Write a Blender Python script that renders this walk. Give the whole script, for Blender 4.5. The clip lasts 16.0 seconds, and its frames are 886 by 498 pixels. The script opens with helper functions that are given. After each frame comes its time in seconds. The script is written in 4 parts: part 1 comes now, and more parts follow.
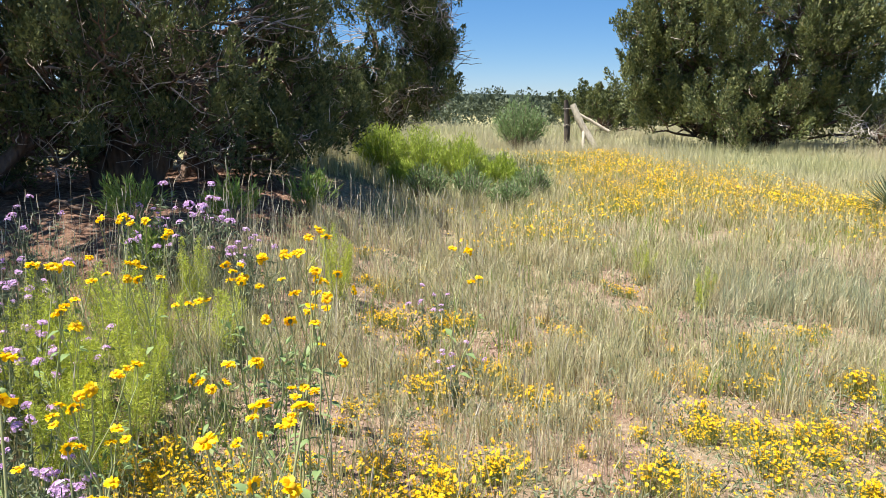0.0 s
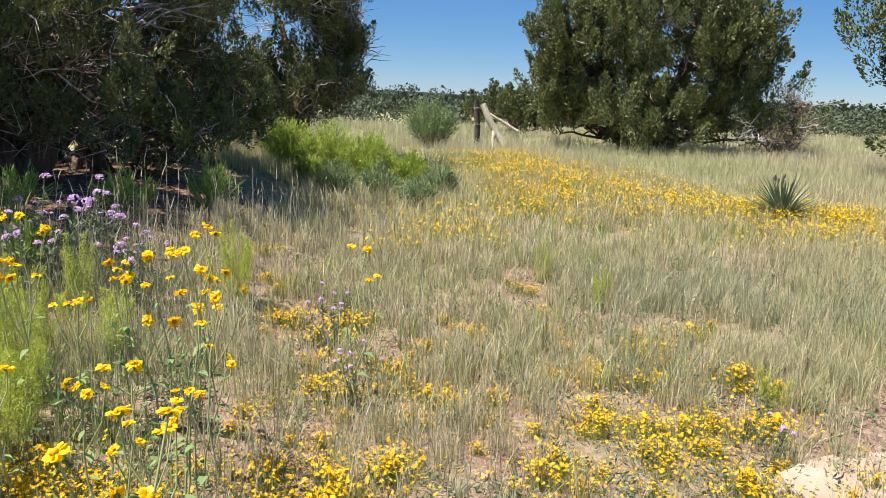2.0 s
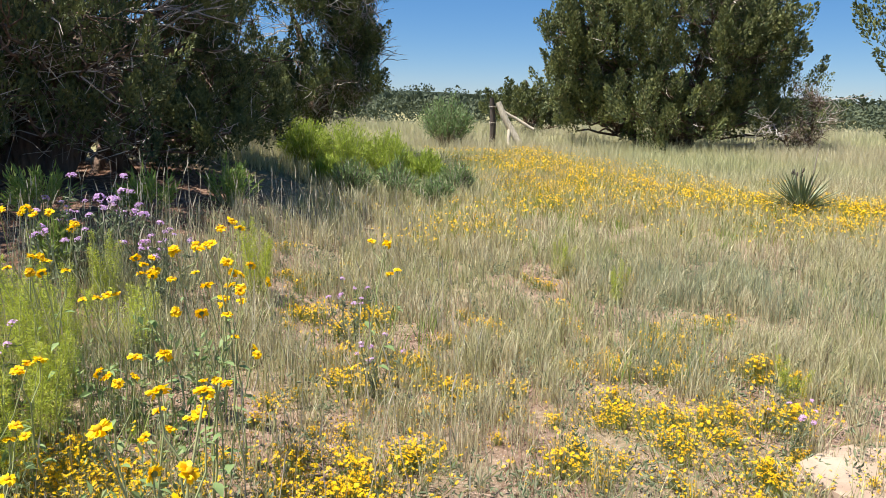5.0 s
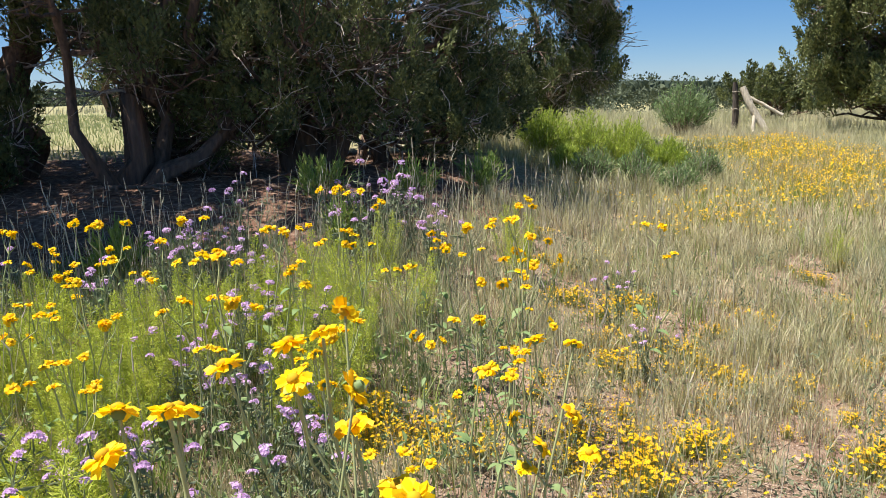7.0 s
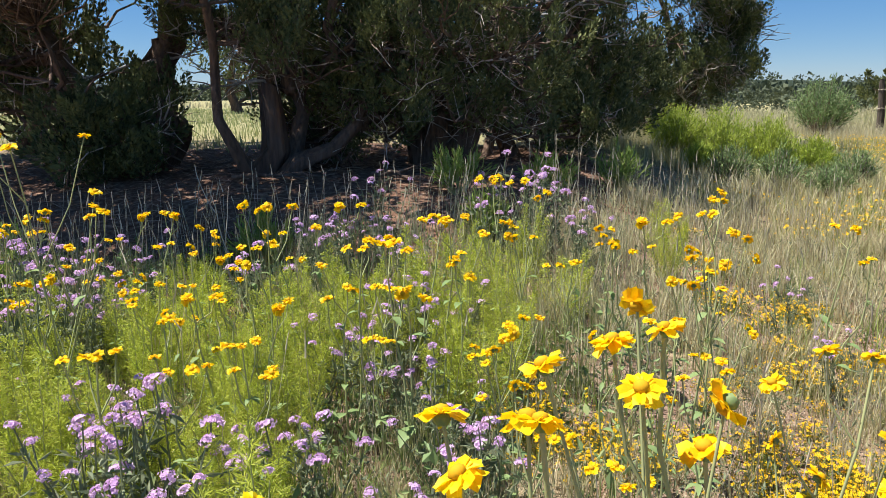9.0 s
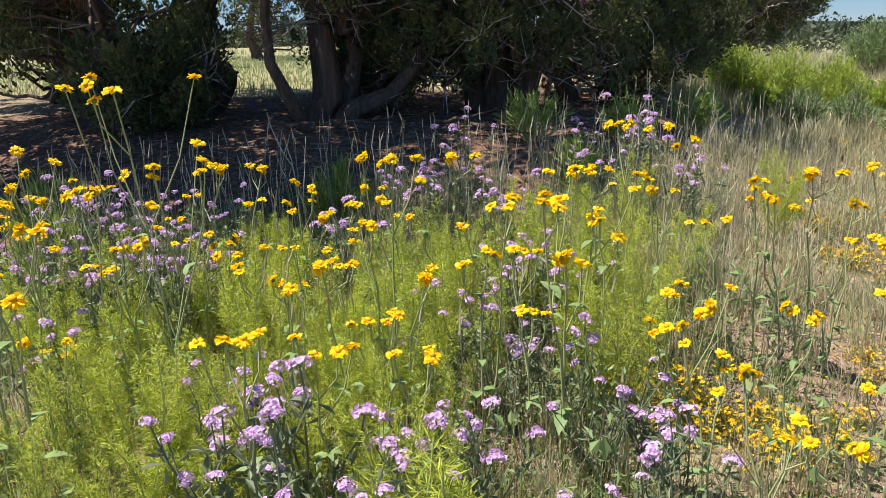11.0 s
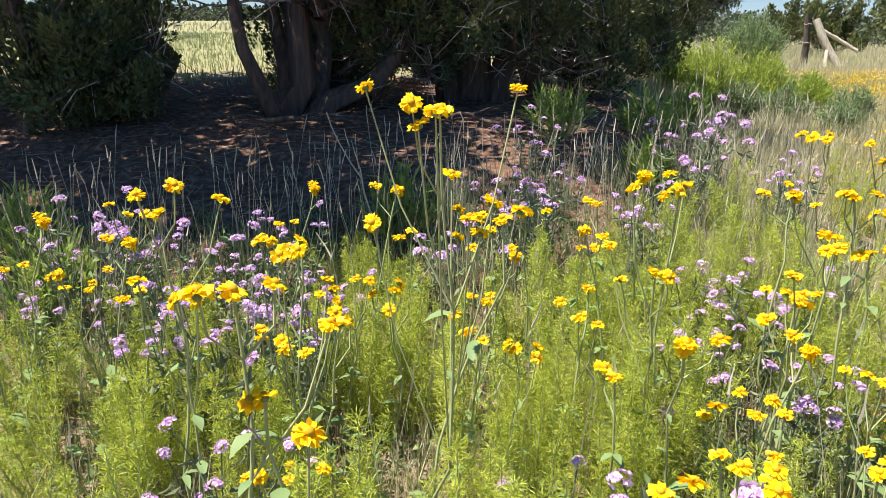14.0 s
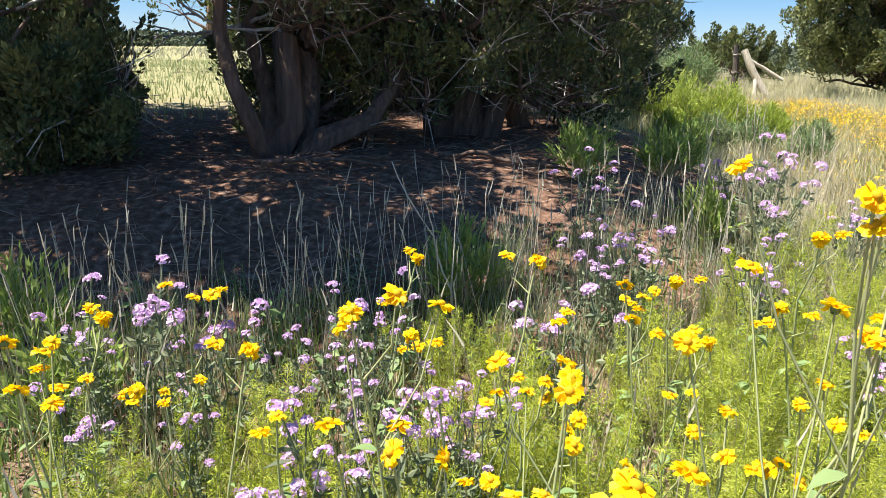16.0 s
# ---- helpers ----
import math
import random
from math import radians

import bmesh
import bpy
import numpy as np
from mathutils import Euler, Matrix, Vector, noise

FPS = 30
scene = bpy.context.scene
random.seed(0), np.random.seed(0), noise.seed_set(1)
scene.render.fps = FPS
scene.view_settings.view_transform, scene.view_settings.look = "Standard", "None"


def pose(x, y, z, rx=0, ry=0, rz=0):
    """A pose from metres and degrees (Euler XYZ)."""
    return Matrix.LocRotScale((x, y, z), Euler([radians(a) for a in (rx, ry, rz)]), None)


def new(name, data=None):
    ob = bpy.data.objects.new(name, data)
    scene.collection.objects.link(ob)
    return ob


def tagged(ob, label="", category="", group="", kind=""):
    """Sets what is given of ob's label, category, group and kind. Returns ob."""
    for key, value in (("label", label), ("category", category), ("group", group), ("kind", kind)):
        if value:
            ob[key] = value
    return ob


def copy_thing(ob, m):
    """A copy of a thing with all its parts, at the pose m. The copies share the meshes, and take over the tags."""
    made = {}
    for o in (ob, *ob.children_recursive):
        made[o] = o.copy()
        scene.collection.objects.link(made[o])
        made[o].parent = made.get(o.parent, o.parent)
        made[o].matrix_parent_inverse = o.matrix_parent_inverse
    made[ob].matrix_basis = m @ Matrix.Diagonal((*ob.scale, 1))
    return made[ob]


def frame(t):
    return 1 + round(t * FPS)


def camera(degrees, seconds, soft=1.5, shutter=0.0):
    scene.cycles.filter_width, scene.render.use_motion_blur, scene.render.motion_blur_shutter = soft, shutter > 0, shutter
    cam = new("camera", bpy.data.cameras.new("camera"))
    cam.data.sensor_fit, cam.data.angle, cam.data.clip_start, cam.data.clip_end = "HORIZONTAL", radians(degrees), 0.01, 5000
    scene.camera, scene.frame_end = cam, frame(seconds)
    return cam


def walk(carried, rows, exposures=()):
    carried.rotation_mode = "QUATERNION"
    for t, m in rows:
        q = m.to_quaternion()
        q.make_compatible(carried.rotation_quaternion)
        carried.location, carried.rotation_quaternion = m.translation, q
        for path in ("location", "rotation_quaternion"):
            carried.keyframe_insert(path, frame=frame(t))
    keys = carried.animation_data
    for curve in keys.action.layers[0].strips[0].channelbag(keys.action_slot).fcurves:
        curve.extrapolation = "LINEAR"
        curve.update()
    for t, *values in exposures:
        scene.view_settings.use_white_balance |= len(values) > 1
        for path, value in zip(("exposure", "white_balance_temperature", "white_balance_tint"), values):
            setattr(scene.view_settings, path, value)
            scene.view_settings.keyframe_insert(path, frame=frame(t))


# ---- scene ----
cam = camera(61.8, 16.0, 0.7)
PATH = [
    (0, pose(0.000, 0.000, 1.400, 78.70, -0.00, 0.00)),
    (0.5, pose(0.018, 0.012, 1.399, 78.70, -0.43, -1.65)),
    (1, pose(0.036, 0.018, 1.401, 78.62, -0.76, -3.31)),
    (1.5, pose(0.045, 0.014, 1.404, 78.64, -1.25, -4.75)),
    (2, pose(0.067, 0.012, 1.403, 78.57, -1.60, -6.51)),
    (2.5, pose(0.081, -0.000, 1.405, 78.60, -1.70, -7.51)),
    (3, pose(0.093, -0.012, 1.409, 78.73, -1.60, -8.55)),
    (5.5, pose(0.006, -0.031, 1.370, 78.41, -0.27, -2.39)),
    (6, pose(-0.059, -0.033, 1.357, 78.22, 0.47, 3.37)),
    (6.5, pose(-0.141, -0.069, 1.354, 78.10, 0.90, 7.57)),
    (7, pose(-0.212, -0.121, 1.344, 78.02, 1.10, 11.20)),
    (7.5, pose(-0.271, -0.162, 1.334, 78.22, 0.97, 13.67)),
    (8, pose(-0.317, -0.188, 1.328, 78.17, 0.24, 16.76)),
    (8.5, pose(-0.394, -0.137, 1.315, 78.19, 0.42, 18.76)),
    (9, pose(-0.501, -0.032, 1.292, 78.02, 0.71, 19.21)),
    (9.5, pose(-0.608, 0.040, 1.284, 76.66, 0.70, 19.72)),
    (10, pose(-0.720, 0.062, 1.300, 75.88, 1.39, 22.85)),
    (12.5, pose(-1.599, 0.255, 1.181, 71.97, 0.07, 13.03)),
    (13, pose(-1.820, 0.270, 1.280, 71.84, -0.11, 12.00)),
    (13.5, pose(-1.978, 0.307, 1.295, 72.14, 0.14, 11.65)),
    (14, pose(-2.238, 0.373, 1.298, 72.63, -0.46, 8.56)),
    (14.5, pose(-2.438, 0.480, 1.302, 73.61, -1.04, 1.45)),
    (15, pose(-2.597, 0.538, 1.313, 73.85, -0.88, 1.01)),
    (15.5, pose(-2.762, 0.624, 1.320, 74.15, -0.90, 1.41)),
    (16, pose(-2.934, 0.746, 1.321, 74.62, -0.84, 1.76)),
]
walk(cam, PATH, [(0.0, 1.28), (0.5, 1.14), (1.5, 1.08), (5.5, 1.08), (8.5, 1.03), (10.0, 1.0), (13.0, 0.97), (13.6, 1.14), (15.0, 1.3), (16.0, 1.42)])

# ---- world and sun ----
SUN_DIR = Vector((-0.42, -0.1, 1.0)).normalized()
world = bpy.data.worlds.new("sky_world")
world.use_nodes = True
scene.world = world
wn = world.node_tree.nodes
sky = wn.new("ShaderNodeTexSky")
sky.sky_type = 'NISHITA'
sky.sun_disc = False
sky.sun_elevation = math.asin(SUN_DIR.z)
sky.sun_rotation = math.atan2(SUN_DIR.x, SUN_DIR.y)
sky.altitude = 2400.0
sky.air_density = 1.0
sky.dust_density = 0.0
sky.ozone_density = 3.5
wn["Background"].inputs["Strength"].default_value = 0.052
tone = wn.new("ShaderNodeHueSaturation")
tone.inputs["Saturation"].default_value = 1.3
world.node_tree.links.new(sky.outputs[0], tone.inputs["Color"])
clear = wn.new("ShaderNodeMix")
clear.data_type = 'RGBA'
clear.inputs[0].default_value = 0.4
clear.inputs[7].default_value = (1.25, 3.0, 6.6, 1.0)
world.node_tree.links.new(tone.outputs[0], clear.inputs[6])
world.node_tree.links.new(clear.outputs[2], wn["Background"].inputs["Color"])

sun_data = bpy.data.lights.new("sun", 'SUN')
sun_data.energy = 5.0
sun_data.angle = radians(0.53)
sun_data.color = (1.0, 0.95, 0.86)
sun = new("sun", sun_data)
sun.matrix_world = SUN_DIR.to_track_quat('Z', 'Y').to_matrix().to_4x4()

# ---- materials ----


def shader(name):
    m = bpy.data.materials.new(name)
    m.use_nodes = True
    nt = m.node_tree
    return m, nt, nt.nodes["Principled BSDF"], nt.nodes["Material Output"]


def ramp(nt, source, stops):
    r = nt.nodes.new("ShaderNodeValToRGB")
    while len(r.color_ramp.elements) < len(stops):
        r.color_ramp.elements.new(0.5)
    for e, (p, c) in zip(r.color_ramp.elements, stops):
        e.position, e.color = p, (*c, 1)
    nt.links.new(source, r.inputs[0])
    return r.outputs[0]


def noise_node(nt, scale, detail=4.0, vector=None):
    n = nt.nodes.new("ShaderNodeTexNoise")
    n.inputs["Scale"].default_value, n.inputs["Detail"].default_value = scale, detail
    if vector is not None:
        nt.links.new(vector, n.inputs["Vector"])
    return n.outputs["Fac"]


def mixed(nt, fac, a, b, mode='MIX'):
    n = nt.nodes.new("ShaderNodeMix")
    n.data_type, n.blend_type = 'RGBA', mode
    for sock, v in ((n.inputs[0], fac), (n.inputs[6], a), (n.inputs[7], b)):
        if isinstance(v, bpy.types.NodeSocket):
            nt.links.new(v, sock)
        elif isinstance(v, tuple):
            sock.default_value = (*v, 1)
        else:
            sock.default_value = v
    return n.outputs[2]


def math_node(nt, op, a, b=0.0, clamp=False):
    n = nt.nodes.new("ShaderNodeMath")
    n.operation, n.use_clamp = op, clamp
    for sock, v in zip(n.inputs, (a, b)):
        if isinstance(v, bpy.types.NodeSocket):
            nt.links.new(v, sock)
        else:
            sock.default_value = v
    return n.outputs[0]


def bump(nt, p, height, strength=0.4, distance=0.02):
    b = nt.nodes.new("ShaderNodeBump")
    b.inputs["Strength"].default_value, b.inputs["Distance"].default_value = strength, distance
    nt.links.new(height, b.inputs["Height"])
    nt.links.new(b.outputs[0], p.inputs["Normal"])


def leaf_material(name, stops, trans=0.35, rough=0.6, patch=None):
    """Thin plant matter: colour varies leaf by leaf and plant by plant, light passes through."""
    m, nt, p, out = shader(name)
    g = nt.nodes.new("ShaderNodeNewGeometry")
    oi = nt.nodes.new("ShaderNodeObjectInfo")
    r = math_node(nt, 'ADD', math_node(nt, 'MULTIPLY', g.outputs["Random Per Island"], 0.75), math_node(nt, 'MULTIPLY', oi.outputs["Random"], 0.25))
    col = ramp(nt, r, stops)
    if patch:
        n = noise_node(nt, patch[0], 3.0, g.outputs["Position"])
        n = math_node(nt, 'MULTIPLY', math_node(nt, 'SUBTRACT', n, 0.42), 4.0, True)
        col = mixed(nt, math_node(nt, 'MULTIPLY', n, patch[2]), col, patch[1])
    nt.links.new(col, p.inputs["Base Color"])
    p.inputs["Roughness"].default_value = rough
    p.inputs["Specular IOR Level"].default_value = 0.25
    tr = nt.nodes.new("ShaderNodeBsdfTranslucent")
    nt.links.new(col, tr.inputs[0])
    mx = nt.nodes.new("ShaderNodeMixShader")
    mx.inputs[0].default_value = trans
    nt.links.new(p.outputs[0], mx.inputs[1])
    nt.links.new(tr.outputs[0], mx.inputs[2])
    nt.links.new(mx.outputs[0], out.inputs[0])
    return m


def bark_material(name, dark, light, scale=30.0):
    m, nt, p, out = shader(name)
    tc = nt.nodes.new("ShaderNodeTexCoord")
    mp = nt.nodes.new("ShaderNodeMapping")
    mp.inputs["Scale"].default_value = (1, 1, 0.12)
    nt.links.new(tc.outputs["Object"], mp.inputs["Vector"])
    a = noise_node(nt, scale, 6.0, mp.outputs[0])
    b = noise_node(nt, 2.5, 3.0, tc.outputs["Object"])
    col = ramp(nt, a, [(0.3, dark), (0.7, light)])
    col = mixed(nt, math_node(nt, 'MULTIPLY', b, 0.5), col, (light[0] * 0.8, light[1] * 0.85, light[2] * 0.95))
    nt.links.new(col, p.inputs["Base Color"])
    p.inputs["Roughness"].default_value = 0.9
    bump(nt, p, a, 0.9, 0.03)
    return m


M_STRAW = leaf_material("straw_grass", [(0.0, (0.17, 0.13, 0.07)), (0.3, (0.46, 0.39, 0.24)), (0.65, (0.72, 0.66, 0.45)), (1.0, (0.50, 0.50, 0.27))], 0.35, 0.55)
M_GREY = leaf_material("grey_green_grass", [(0.0, (0.16, 0.17, 0.07)), (0.45, (0.44, 0.43, 0.22)), (1.0, (0.70, 0.64, 0.40))], 0.35, 0.55)
M_GREEN = leaf_material("green_grass", [(0.0, (0.16, 0.25, 0.06)), (0.5, (0.26, 0.36, 0.08)), (1.0, (0.40, 0.44, 0.14))], 0.4, 0.5)
M_BLUEGRASS = leaf_material("blue_green_grass", [(0.0, (0.24, 0.27, 0.16)), (0.6, (0.36, 0.38, 0.24)), (1.0, (0.50, 0.49, 0.33))], 0.35, 0.5)
M_FARGRASS = leaf_material("tall_pale_grass", [(0.0, (0.44, 0.39, 0.25)), (0.5, (0.50, 0.44, 0.31)), (1.0, (0.46, 0.44, 0.28))], 0.3, 0.6, (0.25, (0.38, 0.42, 0.19), 0.6))
M_PASTURE = leaf_material("pasture_grass", [(0.0, (0.26, 0.31, 0.13)), (0.5, (0.34, 0.38, 0.17)), (1.0, (0.42, 0.42, 0.22))], 0.3, 0.6)
M_SEED = leaf_material("seed_heads", [(0.0, (0.52, 0.46, 0.36)), (1.0, (0.66, 0.60, 0.47))], 0.35, 0.6)
M_FEATHER = leaf_material("feathery_leaf", [(0.0, (0.25, 0.31, 0.03)), (0.5, (0.49, 0.55, 0.075)), (1.0, (0.66, 0.67, 0.15))], 0.5, 0.5)
M_RABBIT = leaf_material("rabbitbrush_leaf", [(0.0, (0.19, 0.27, 0.035)), (0.5, (0.36, 0.44, 0.07)), (1.0, (0.54, 0.57, 0.14))], 0.4, 0.5)
M_LEAF = leaf_material("crownbeard_leaf", [(0.0, (0.13, 0.21, 0.075)), (0.6, (0.23, 0.32, 0.13)), (1.0, (0.34, 0.39, 0.17))], 0.35, 0.55)
M_STEM = leaf_material("herb_stem", [(0.0, (0.32, 0.38, 0.16)), (1.0, (0.48, 0.48, 0.24))], 0.2, 0.6)
M_PETAL = leaf_material("yellow_petal", [(0.0, (0.86, 0.44, 0.003)), (0.3, (0.93, 0.60, 0.004)), (1.0, (0.95, 0.74, 0.010))], 0.35, 0.5)
M_DISC = leaf_material("orange_disc", [(0.0, (0.50, 0.25, 0.006)), (1.0, (0.66, 0.38, 0.008))], 0.1, 0.8)
M_GOLD = leaf_material("small_gold_petal", [(0.0, (0.68, 0.38, 0.004)), (1.0, (0.82, 0.54, 0.007))], 0.3, 0.5)
M_MATLEAF = leaf_material("mat_leaf", [(0.0, (0.18, 0.24, 0.06)), (0.6, (0.32, 0.36, 0.09)), (1.0, (0.40, 0.34, 0.14))], 0.3, 0.6)
M_PURPLE = leaf_material("lilac_petal", [(0.0, (0.56, 0.33, 0.60)), (0.5, (0.71, 0.48, 0.73)), (1.0, (0.81, 0.63, 0.82))], 0.35, 0.55)
M_PURLEAF = leaf_material("grey_herb_leaf", [(0.0, (0.13, 0.165, 0.09)), (1.0, (0.27, 0.30, 0.18))], 0.3, 0.6)
M_JUN = leaf_material("juniper_scale_leaf", [(0.0, (0.036, 0.055, 0.027)), (0.5, (0.088, 0.112, 0.048)), (0.85, (0.145, 0.16, 0.068)), (1.0, (0.20, 0.17, 0.085))], 0.15, 0.6, (4.5, (0.24, 0.26, 0.09), 0.75))
M_FARTREE = leaf_material("far_scrub_leaf", [(0.0, (0.050, 0.066, 0.042)), (0.6, (0.080, 0.10, 0.058)), (1.0, (0.11, 0.125, 0.07))], 0.15, 0.7)
M_BUSH = leaf_material("saltbush_leaf", [(0.0, (0.11, 0.18, 0.07)), (0.6, (0.19, 0.27, 0.11)), (1.0, (0.27, 0.33, 0.15))], 0.3, 0.6)
M_YUCCA = leaf_material("yucca_leaf", [(0.0, (0.11, 0.15, 0.08)), (0.6, (0.19, 0.23, 0.13)), (1.0, (0.32, 0.33, 0.20))], 0.1, 0.4)
M_LITTER = leaf_material("needle_litter", [(0.0, (0.20, 0.11, 0.07)), (0.6, (0.36, 0.24, 0.17)), (1.0, (0.52, 0.42, 0.33))], 0.1, 0.8)
M_BARK = bark_material("juniper_bark", (0.035, 0.022, 0.016), (0.20, 0.125, 0.085), 26.0)
M_TWIG = leaf_material("dead_twig", [(0.0, (0.07, 0.042, 0.03)), (0.4, (0.17, 0.115, 0.085)), (0.65, (0.42, 0.36, 0.31)), (1.0, (0.70, 0.66, 0.61))], 0.0, 0.8)
M_DEAD = bark_material("bleached_dead_wood", (0.20, 0.165, 0.14), (0.56, 0.51, 0.46), 40.0)
M_WOOD = bark_material("weathered_wood", (0.36, 0.29, 0.21), (0.62, 0.54, 0.42), 40.0)
M_POST = bark_material("old_post_wood", (0.035, 0.028, 0.022), (0.12, 0.09, 0.07), 40.0)


def stone_material():
    m, nt, p, out = shader("pale_sandstone")
    tc = nt.nodes.new("ShaderNodeTexCoord")
    a = noise_node(nt, 5.0, 8.0, tc.outputs["Object"])
    b = noise_node(nt, 60.0, 4.0, tc.outputs["Object"])
    col = ramp(nt, a, [(0.3, (0.26, 0.18, 0.13)), (0.55, (0.37, 0.28, 0.21)), (0.75, (0.44, 0.36, 0.29))])
    nt.links.new(mixed(nt, math_node(nt, 'MULTIPLY', b, 0.35), col, (0.42, 0.30, 0.22)), p.inputs["Base Color"])
    p.inputs["Roughness"].default_value = 0.9
    bump(nt, p, b, 0.5, 0.01)
    return m


def ground_material():
    """Reddish soil with pebbles and litter near the path, thatch of dry grass over the plain, needle litter round the
    junipers, darkened to deepen their shade.
    """
    m, nt, p, out = shader("prairie_soil")
    g = nt.nodes.new("ShaderNodeNewGeometry")
    pos = g.outputs["Position"]
    a = noise_node(nt, 1.1, 5.0, pos)
    b = noise_node(nt, 22.0, 6.0, pos)
    c = noise_node(nt, 140.0, 3.0, pos)
    soil = ramp(nt, b, [(0.25, (0.12, 0.072, 0.052)), (0.5, (0.22, 0.142, 0.105)), (0.72, (0.33, 0.235, 0.18))])
    soil = mixed(nt, math_node(nt, 'MULTIPLY', math_node(nt, 'GREATER_THAN', c, 0.62), 0.6), soil, (0.58, 0.49, 0.41))
    thatch = ramp(nt, b, [(0.3, (0.20, 0.17, 0.09)), (0.55, (0.31, 0.27, 0.15)), (0.75, (0.28, 0.27, 0.13))])
    wide = noise_node(nt, 0.06, 4.0, pos)
    thatch = mixed(nt, math_node(nt, 'MULTIPLY', wide, 0.5), thatch, (0.23, 0.25, 0.11))
    sep = nt.nodes.new("ShaderNodeSeparateXYZ")
    nt.links.new(pos, sep.inputs[0])
    far = math_node(nt, 'MULTIPLY', math_node(nt, 'SUBTRACT', sep.outputs[1], 5.0), 0.16, True)
    far = math_node(nt, 'MAXIMUM', far, math_node(nt, 'MULTIPLY', math_node(nt, 'SUBTRACT', a, 0.45), 2.5, True))
    col = mixed(nt, far, soil, thatch)
    dist = nt.nodes.new("ShaderNodeVectorMath")
    dist.operation = 'LENGTH'
    nt.links.new(pos, dist.inputs[0])
    woods = math_node(nt, 'MULTIPLY', math_node(nt, 'SUBTRACT', dist.outputs["Value"], 110.0), 0.02, True)
    col = mixed(nt, woods, col, (0.022, 0.031, 0.016))
    # needle litter, its browns darkened to deepen the shade under the junipers
    litter = ramp(nt, b, [(0.3, (0.10, 0.050, 0.033)), (0.55, (0.19, 0.11, 0.075)), (0.75, (0.34, 0.24, 0.18))])
    vm = nt.nodes.new("ShaderNodeVectorMath")
    vm.operation = 'DISTANCE'
    nt.links.new(pos, vm.inputs[0])
    vm.inputs[1].default_value = (-4.2, 6.0, 0.6)
    near = math_node(nt, 'MULTIPLY', math_node(nt, 'SUBTRACT', math_node(nt, 'ADD', 3.2, a), vm.outputs["Value"]), 1.6, True)
    col = mixed(nt, near, col, litter)
    nt.links.new(col, p.inputs["Base Color"])
    p.inputs["Roughness"].default_value = 0.95
    p.inputs["Specular IOR Level"].default_value = 0.15
    bump(nt, p, math_node(nt, 'ADD', b, math_node(nt, 'MULTIPLY', c, 0.4)), 0.8, 0.03)
    return m


M_STONE = stone_material()
M_GROUND = ground_material()

# ---- mesh building ----
rng = np.random.default_rng(7)


class Mesher:
    """Collects vertices and faces in arrays and makes one mesh of them."""

    def __init__(self):
        self.v, self.f, self.n = [], [], 0

    def add(self, verts, faces):
        self.v.append(np.asarray(verts, float).reshape(-1, 3))
        self.f.append(np.asarray(faces, int) + self.n)
        self.n += len(self.v[-1])

    def mesh(self, name, material, smooth=False):
        me = bpy.data.meshes.new(name)
        v = np.concatenate(self.v)
        me.vertices.add(len(v))
        me.vertices.foreach_set("co", v.ravel())
        sizes = np.concatenate([np.full(len(f), f.shape[1]) for f in self.f])
        loops = np.concatenate([f.ravel() for f in self.f])
        me.loops.add(len(loops))
        me.loops.foreach_set("vertex_index", loops)
        me.polygons.add(len(sizes))
        me.polygons.foreach_set("loop_start", np.concatenate([[0], np.cumsum(sizes)[:-1]]))
        me.polygons.foreach_set("use_smooth", np.full(len(sizes), smooth))
        me.materials.append(material)
        me.update(calc_edges=True)
        return me


def part(name, buf, material, parent, label="", smooth=False):
    ob = new(name, buf.mesh(name, material, smooth))
    ob.parent = parent
    return tagged(ob, label)


def shared(name, me, parent, m):
    ob = new(name, me)
    ob.parent = parent
    ob.matrix_basis = m
    return ob


def unit(v):
    return v / np.maximum(np.linalg.norm(v, axis=-1, keepdims=True), 1e-9)


def blades(buf, base, heading, height, lean, width, mid=0.55, turn=None):
    """Grass blades: a tapered strip of a quad and a tip, bent over along its heading."""
    n = len(base)
    d = np.stack([np.cos(heading), np.sin(heading), np.zeros(n)], 1)
    b = heading + np.pi / 2 if turn is None else turn
    w = np.stack([np.cos(b), np.sin(b), np.zeros(n)], 1) * (width / 2)[:, None]
    up = np.array([0, 0, 1.0])
    m = base + up * (height * mid)[:, None] + d * (lean * 0.3)[:, None]
    t = base + up * height[:, None] + d * lean[:, None]
    v = np.stack([base - w, base + w, m + w * 0.8, m - w * 0.8, t], 1)
    i = np.arange(n)[:, None] * 5
    k = buf.n
    buf.add(v, i + np.array([0, 1, 2, 3]))
    buf.f.append(i + np.array([3, 2, 4]) + k)


def leaves(buf, centre, direction, length, width, cup=0.15):
    """Diamond leaflets folded slightly along the middle."""
    n = len(centre)
    d = unit(direction)
    r = unit(np.cross(d, rng.normal(size=(n, 3))))
    nn = np.cross(d, r)
    a = centre
    t = centre + d * length[:, None]
    m = centre + d * (length * 0.5)[:, None] - nn * (length * cup)[:, None]
    v = np.stack([a, m + r * (width / 2)[:, None], t, m - r * (width / 2)[:, None]], 1)
    buf.add(v, np.arange(n)[:, None] * 4 + np.array([0, 1, 2, 3]))


